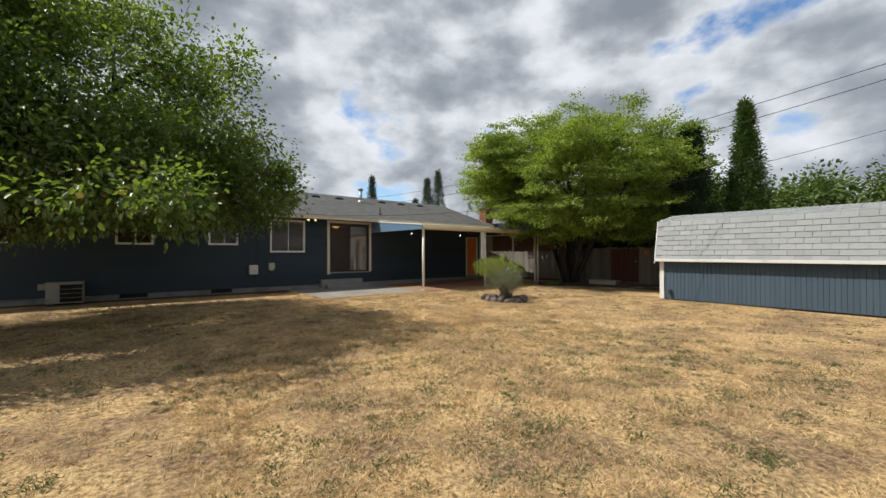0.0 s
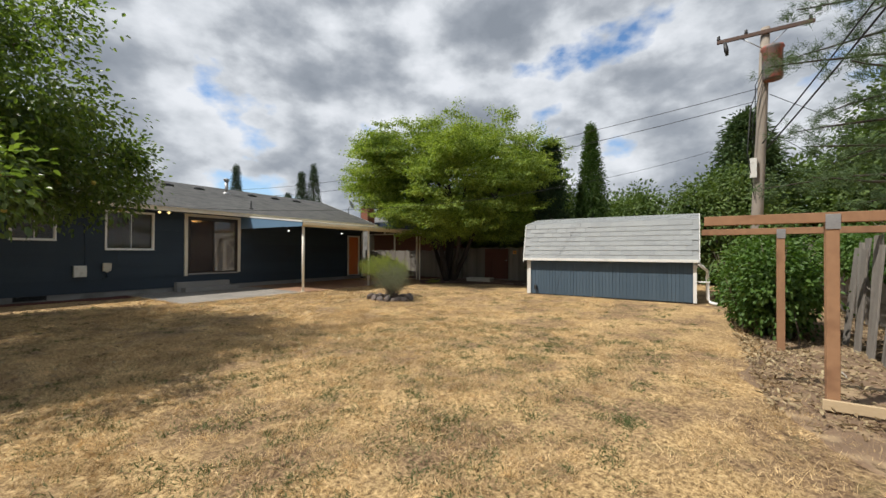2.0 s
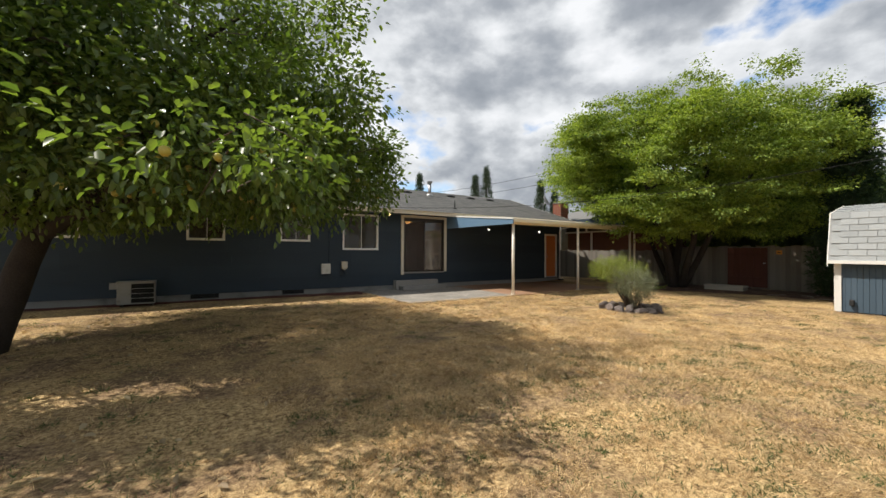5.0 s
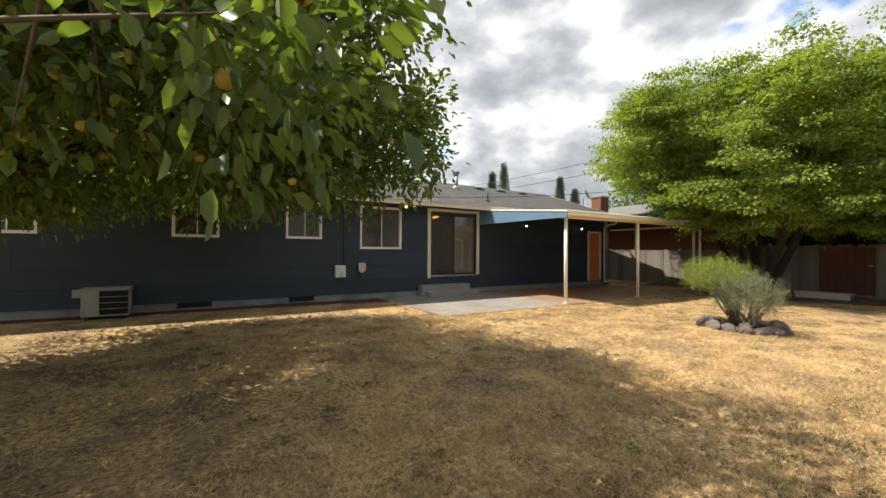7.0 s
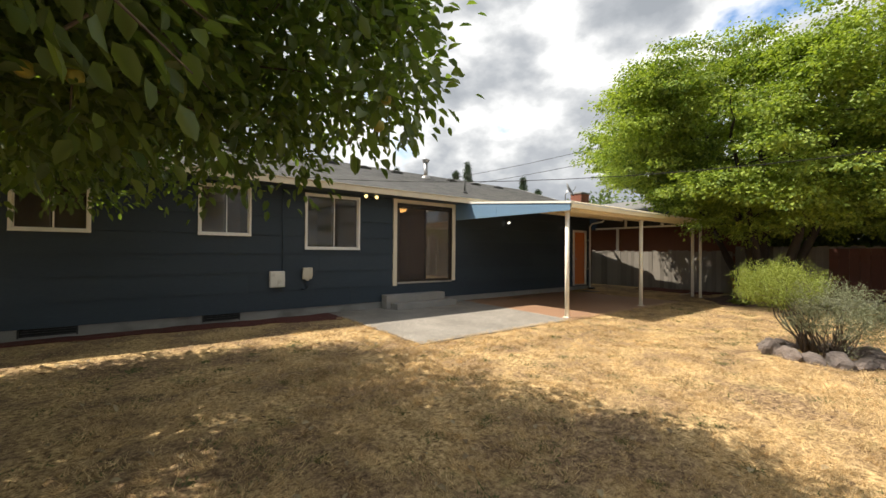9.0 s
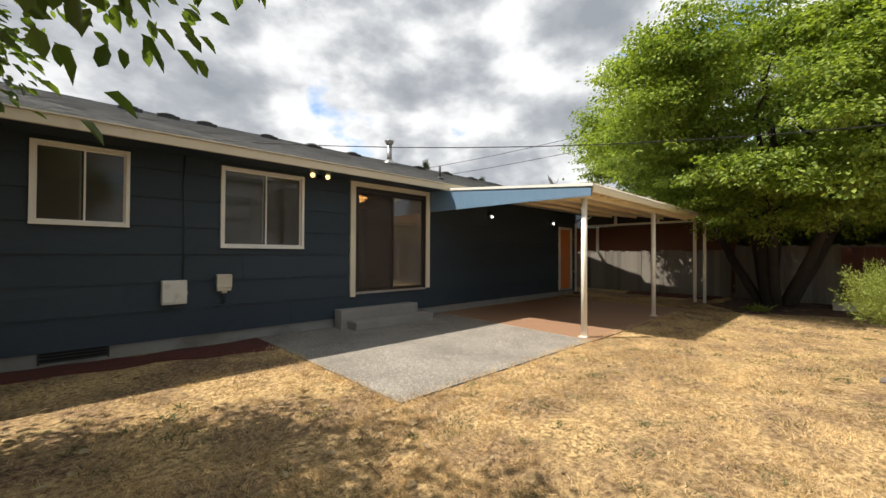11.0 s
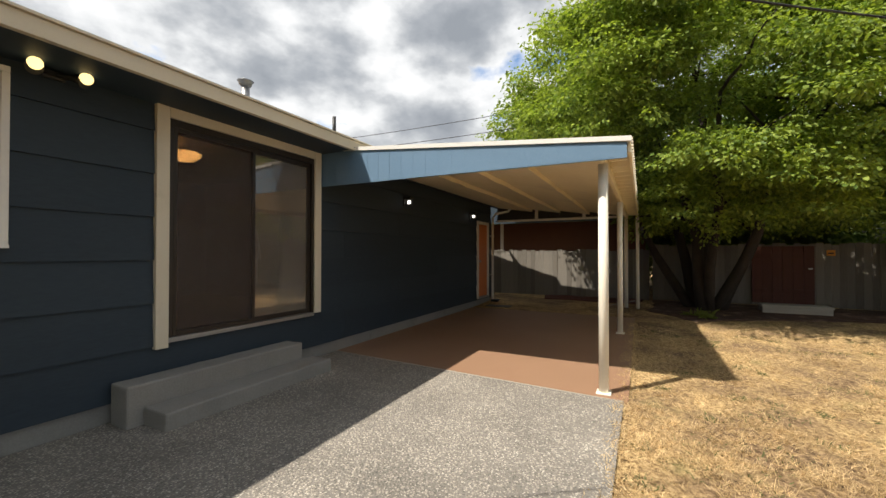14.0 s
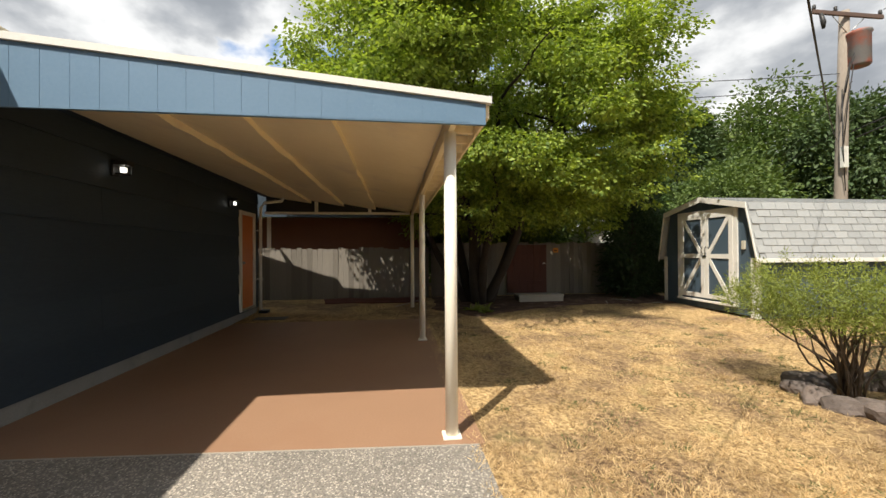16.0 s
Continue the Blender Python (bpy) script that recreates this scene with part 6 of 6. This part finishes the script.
# pine at the edge of the yard, long soft needles
pine = root("pine_tree", (12.8, -4.4, 0), "tall pine with long soft grey-green needles", "tree")
bm = bmesh.new()
tube(bm, [(12.8, -4.4, -0.1), (12.85, -4.4, 4), (12.8, -4.35, 10.5)], [0.22, 0.18, 0.04], 10)
C, A = [], []
for k in range(46):
    zz = 2.6 + 7.6 * k / 46
    a = k * 2.4 + rnd.uniform(-.3, .3)
    L = 3.9 * (1 - 0.5 * k / 46) * rnd.uniform(0.75, 1.05)
    e = (12.8 + L * math.cos(a), -4.4 + L * math.sin(a), zz + 0.25)
    pts = limb(bm, (12.8, -4.4, zz), e, 0.05, 0.012, 0.15, 7, 5, seed=k + 90)
    for p in pts[2:]:
        for q in range(7):
            C.append((p.x + rnd.gauss(0, .22), p.y + rnd.gauss(0, .22), p.z + rnd.gauss(0, .12)))
            A.append((math.cos(a) + rnd.gauss(0, .5), math.sin(a) + rnd.gauss(0, .5), 0.4 + rnd.gauss(0, .3)))
part("trunk", bm, M_BARK, pine)
C, A = np.array(C), unit(np.array(A))
n = 34
base = np.repeat(C, n, 0) + rng.normal(size=(len(C) * n, 3)) * 0.05
way = np.repeat(A, n, 0) * 0.8 + rng.normal(size=(len(C) * n, 3)) * 0.6
hang(new("crown", blade_mesh("crown", base, way, rng.uniform(0.12, 0.22, len(base)), np.full(len(base), 0.011), M_PINE)), pine)

# hedge of vines by the trellis
hedge = root("hedge", (8.8, -1.1, 0.0), "leafy green overgrown hedge with bare stems below", "hedge")
bm = bmesh.new()
for k in range(46):
    x0, y0 = rnd.uniform(7.7, 10.3), rnd.uniform(-1.2, -0.4)
    limb(bm, (x0, y0, -0.05), (x0 + rnd.uniform(-.5, .5), y0 + rnd.uniform(-.3, .5), rnd.uniform(0.7, 1.6)), 0.014, 0.004, 0.4, 6, 4, seed=k + 200)
tagged(part("stems", bm, M_TWIG, hedge), kind="stuff")
P, D = crown_points(900, (8.9, -0.9, 0.88), (1.25, 0.55, 0.74), 1.0, 0.6, 0.2, 2.2, 7.0)
P = P[P[:, 2] > 0.12]
A = unit(rng.normal(size=P.shape) + np.array([0, 0.4, 0.2]))
hang(new("leaves", shoots(P, A, np.full(len(P), 0.25), 22, 0.1, 0.075, 0.75, 0.3, "leaves", M_HEDGELEAF)), hedge)
vine = root("vine_thicket", (7.0, -2.3, 0.0), "tangled half-dry vine over the old fence", "vine")
bm = bmesh.new()
for k in range(60):
    x0 = rnd.uniform(5.0, 8.6)
    limb(bm, (x0, -2.55, rnd.uniform(0, 0.6)), (x0 + rnd.uniform(-.7, .7), -2.3 + rnd.uniform(-.2, .5), rnd.uniform(1.0, 2.0)), 0.01, 0.003, 0.8, 7, 4, seed=k + 300)
tagged(part("stems", bm, M_TWIG, vine), kind="stuff")
P = np.stack([rng.uniform(8.3, 12.5, 420), rng.uniform(-2.9, -2.1, 420), rng.uniform(1.15, 1.75, 420)], 1)
hang(new("leaves", shoots(P, unit(rng.normal(size=P.shape)), np.full(len(P), 0.2), 18, 0.1, 0.07, 0.7, 0.3, "leaves", M_HEDGELEAF)), vine)

# shrub in a ring of rocks
bush = root("garden_shrub", (9.05, 8.0, 0.0), "leggy bright green shrub with a grey-green neighbour", "shrub")
bm = bmesh.new()
P1, D1 = crown_points(430, (8.98, 8.33, 0.86), (0.9, 0.48, 0.33), 0.8, 0.35, 0.3, 2.2, 21.0)
P2, D2 = crown_points(260, (8.62, 7.68, 0.55), (0.46, 0.46, 0.4), 0.8, 0.3, 0.35, 2.2, 25.0)
for k in range(0, 420, 15):
    limb(bm, (8.95 + rnd.uniform(-.08, .08), 8.0 + rnd.uniform(-.08, .08), 0.0), P1[k], 0.013, 0.003, 0.9, 7, 5, seed=k)
for k in range(0, 260, 8):
    limb(bm, (8.7 + rnd.uniform(-.12, .12), 7.72 + rnd.uniform(-.12, .12), 0.0), P2[k], 0.01, 0.003, 0.3, 6, 4, seed=k + 9)
tagged(part("stem_tangle", bm, M_TWIG, bush, "bare tangled stems"), kind="stuff")
for nm, P, D, mt in (("green_foliage", P1, D1, M_BUSHLEAF), ("grey_foliage", P2, D2, M_SAGELEAF)):
    A = unit(D * 0.6 + np.array([0, 0, 0.9]) + rng.normal(size=D.shape) * 0.35)
    hang(new(nm, shoots(P, A, np.full(len(P), 0.2), 46, 0.022, 0.038, 0.2, -0.2, nm, mt)), bush)


def rock(at, size, seed):
    bm = bmesh.new()
    bmesh.ops.create_icosphere(bm, subdivisions=3, radius=1.0)
    for v in bm.verts:
        k = 1 + 0.35 * noise.noise(v.co * 1.3 + Vector((seed * 5.1, 0, 0))) + 0.12 * noise.noise(v.co * 4 + Vector((0, seed, 0)))
        v.co = Vector((v.co.x * size[0], v.co.y * size[1], v.co.z * size[2])) * k
    bmesh.ops.transform(bm, matrix=pose(*at, rnd.uniform(-12, 12), rnd.uniform(-12, 12), rnd.uniform(0, 180)), verts=bm.verts[:])
    whole("rock", bm, M_ROCK, "rough red-grey rock in the ring round the shrub", "rock", group="rock ring")


for k in range(14):
    a = 2 * math.pi * k / 14
    rock((8.8 + 0.5 * math.cos(a), 7.88 + 0.56 * math.sin(a), 0.04), (0.17 + rnd.uniform(-.03, .05), 0.10, 0.10 + rnd.uniform(-.03, .05)), k + 1)
lily = root("strap_leaf_plant", (14.6, 10.35, 0.05), "clump of bright strap-shaped leaves in the mulch", "plant")
n = 60
bb = np.tile([14.6, 10.35, 0.05], (n, 1)) + rng.normal(size=(n, 3)) * [0.12, 0.12, 0.0]
hang(new("leaves", leaf_mesh("leaves", bb, rng.normal(size=(n, 3)) * [1, 1, .2] + [0, 0, 0.9], rng.uniform(.2, .38, n), np.full(n, .035), M_BUSHLEAF, droop=0.4)), lily)

# broken twigs lying about
for k, (x, y) in enumerate(((15.6, 6.4), (16.0, 5.9), (15.2, 6.9), (14.9, 5.8), (6.1, -1.2))):
    a = rnd.uniform(0, math.pi)
    L = rnd.uniform(0.2, 0.42)
    z = float(ground_height(x, y)) + 0.035
    tw = bmesh.new()
    limb(tw, (x - L * math.cos(a), y - L * math.sin(a), z), (x + L * math.cos(a), y + L * math.sin(a), z + 0.01), 0.009, 0.004, 0.12, 6, 6, seed=k + 500)
    whole("fallen_twig", tw, M_PALETIMBER, "pale broken twig lying on the ground", "twig", group="fallen twigs")

# ---------------------------------------------------------------- lawn cover
def on_lawn(p):
    x, y = p[:, 0], p[:, 1]
    ok = ~((x > 4.66) & (y > 11.60)) & (y < 14.75) & ~((x > SX0 - 0.02) & (y < SY1)) & ~((np.hypot(x - 8.85, y - 7.9) < 0.5)) & ~((x > 14.4) & (y > 6)) & (y > -1.0)
    return ok


def scatter(n, x0, x1, y0, y1):
    p = np.stack([rng.uniform(x0, x1, n), rng.uniform(y0, y1, n)], 1)
    p = p[on_lawn(p)]
    return np.concatenate([p, ground_height(p[:, 0], p[:, 1])[:, None] - 0.004], 1)


def tufts(n, per, spread, *area):
    c = scatter(n, *area)
    return np.repeat(c, per, 0) + rng.normal(size=(len(c) * per, 3)) * [spread, spread, 0]


B = np.concatenate([scatter(90000, -6, 13.5, -0.6, 14.7), scatter(60000, 0.5, 8.5, -1.0, 7.5), tufts(5200, 38, 0.024, 0.3, 7.0, 0.8, 7.5), tufts(5200, 38, 0.024, 1.0, 8.5, 5.0, 11.7), tufts(3200, 34, 0.027, 7.5, 13.0, 2.0, 11.8), tufts(900, 26, 0.022, 2.6, 4.8, 10.0, 14.0), tufts(1500, 26, 0.025, -5, 1, 3.5, 13), tufts(700, 22, 0.03, 2.6, 7.2, -1.0, 0.4)])
B = B[on_lawn(B)]
# worn patches where the thatch is thin
bare = np.sin(B[:, 0] * 1.9 + 1.4 * np.sin(B[:, 1] * 1.3)) * np.sin(B[:, 1] * 2.3 + 1.1 * np.sin(B[:, 0] * 1.7)) + 0.8 * np.sin(B[:, 0] * 5.1 + 2 * np.sin(B[:, 1] * 3.9)) * np.sin(B[:, 1] * 5.7 + 1.6 * np.sin(B[:, 0] * 4.3))
B = B[bare < 0.55 + 0.45 * rng.normal(size=len(B))]
# ragged grass creeping over the slab edges
E1 = np.stack([4.70 + 0.05 * rng.normal(size=2600), rng.uniform(11.6, 14.6, 2600)], 1)
E2 = np.stack([rng.uniform(4.6, 13.5, 6000), 11.66 + 0.05 * rng.normal(size=6000)], 1)
E1 = np.concatenate([E1, E2])
E1 = E1[np.sin(E1[:, 0] * 7 + E1[:, 1] * 9) + np.sin(E1[:, 0] * 17 - E1[:, 1] * 13) + rng.normal(size=len(E1)) > -0.6]
B = np.concatenate([B, np.concatenate([E1, 0.005 + 0 * E1[:, :1]], 1)])
sw = 2.2 * np.sin(B[:, 0] * 2.1 + 1.3 * np.sin(B[:, 1] * 1.7)) + 1.8 * np.sin(B[:, 1] * 3.3 + B[:, 0])
W = np.stack([0.4 * np.cos(sw), 0.4 * np.sin(sw), np.full(len(B), 0.5)], 1) + rng.normal(size=(len(B), 3)) * [0.9, 0.9, 0.3]
W[:, 2] = np.abs(W[:, 2]) + 0.08
tagged(new("dry_grass", blade_mesh("dry_grass", B, W, rng.uniform(0.03, 0.085, len(B)), rng.uniform(0.0028, 0.006, len(B)), M_STRAW)), "short sun-dried straw grass blades", "grass", kind="stuff")
cl = np.concatenate([scatter(700, -4, 13, 0, 13), scatter(560, 0.5, 7, 0.5, 6)])
B = np.repeat(cl, 60, 0) + rng.normal(size=(len(cl) * 60, 3)) * np.repeat(rng.uniform(0.03, 0.12, len(cl)), 60)[:, None] * [1, 1, 0]
W = rng.normal(size=(len(B), 3)) * [1, 1, 0.3] + [0, 0, 0.7]
tagged(new("green_weeds", blade_mesh("green_weeds", B, W, rng.uniform(0.02, 0.06, len(B)), rng.uniform(0.006, 0.012, len(B)), M_WEED)), "scattered low green weeds in the dry lawn", "weeds", kind="stuff")
lit = np.stack([rng.uniform(4.0, 11.5, 5200), -0.35 - 2.2 * rng.uniform(size=5200) ** 1.3], 1)
lit = lit[(lit[:, 0] > 4.4) | (lit[:, 1] < -0.6)]
lit = np.concatenate([lit, 0.03 + 0.0 * lit[:, :1]], 1)
W = rng.normal(size=(len(lit), 3)) * [1, 1, 0.3] + [0, 0, 0.1]
Ls = rng.uniform(0.03, 0.08, len(lit))
tagged(new("litter_chips", leaf_mesh("litter_chips", lit, W, Ls, Ls * 0.4, M_FALLEN, 0.3, rng.normal(size=(len(lit), 3)) * 0.4 + [0, 0, 1.0], 0.0)), "dry leaves and bark chips under the trellis", "leaves", kind="stuff")
B = np.concatenate([scatter(700, -5, 5, 4.5, 13.5), scatter(150, -5, 3.5, 12.5, 14.6)])
W = rng.normal(size=(len(B), 3)) * [1, 1, 0.12] + [0, 0, 0.1]
Ls = rng.uniform(0.04, 0.085, len(B))
tagged(new("fallen_leaves", leaf_mesh("fallen_leaves", B + [0, 0, 0.02], W, Ls, Ls * 0.55, M_FALLEN, 0.3, rng.normal(size=(len(B), 3)) * 0.3 + [0, 0, 1.0], 0.0)), "dry fallen apple leaves under the tree", "leaves", kind="stuff")
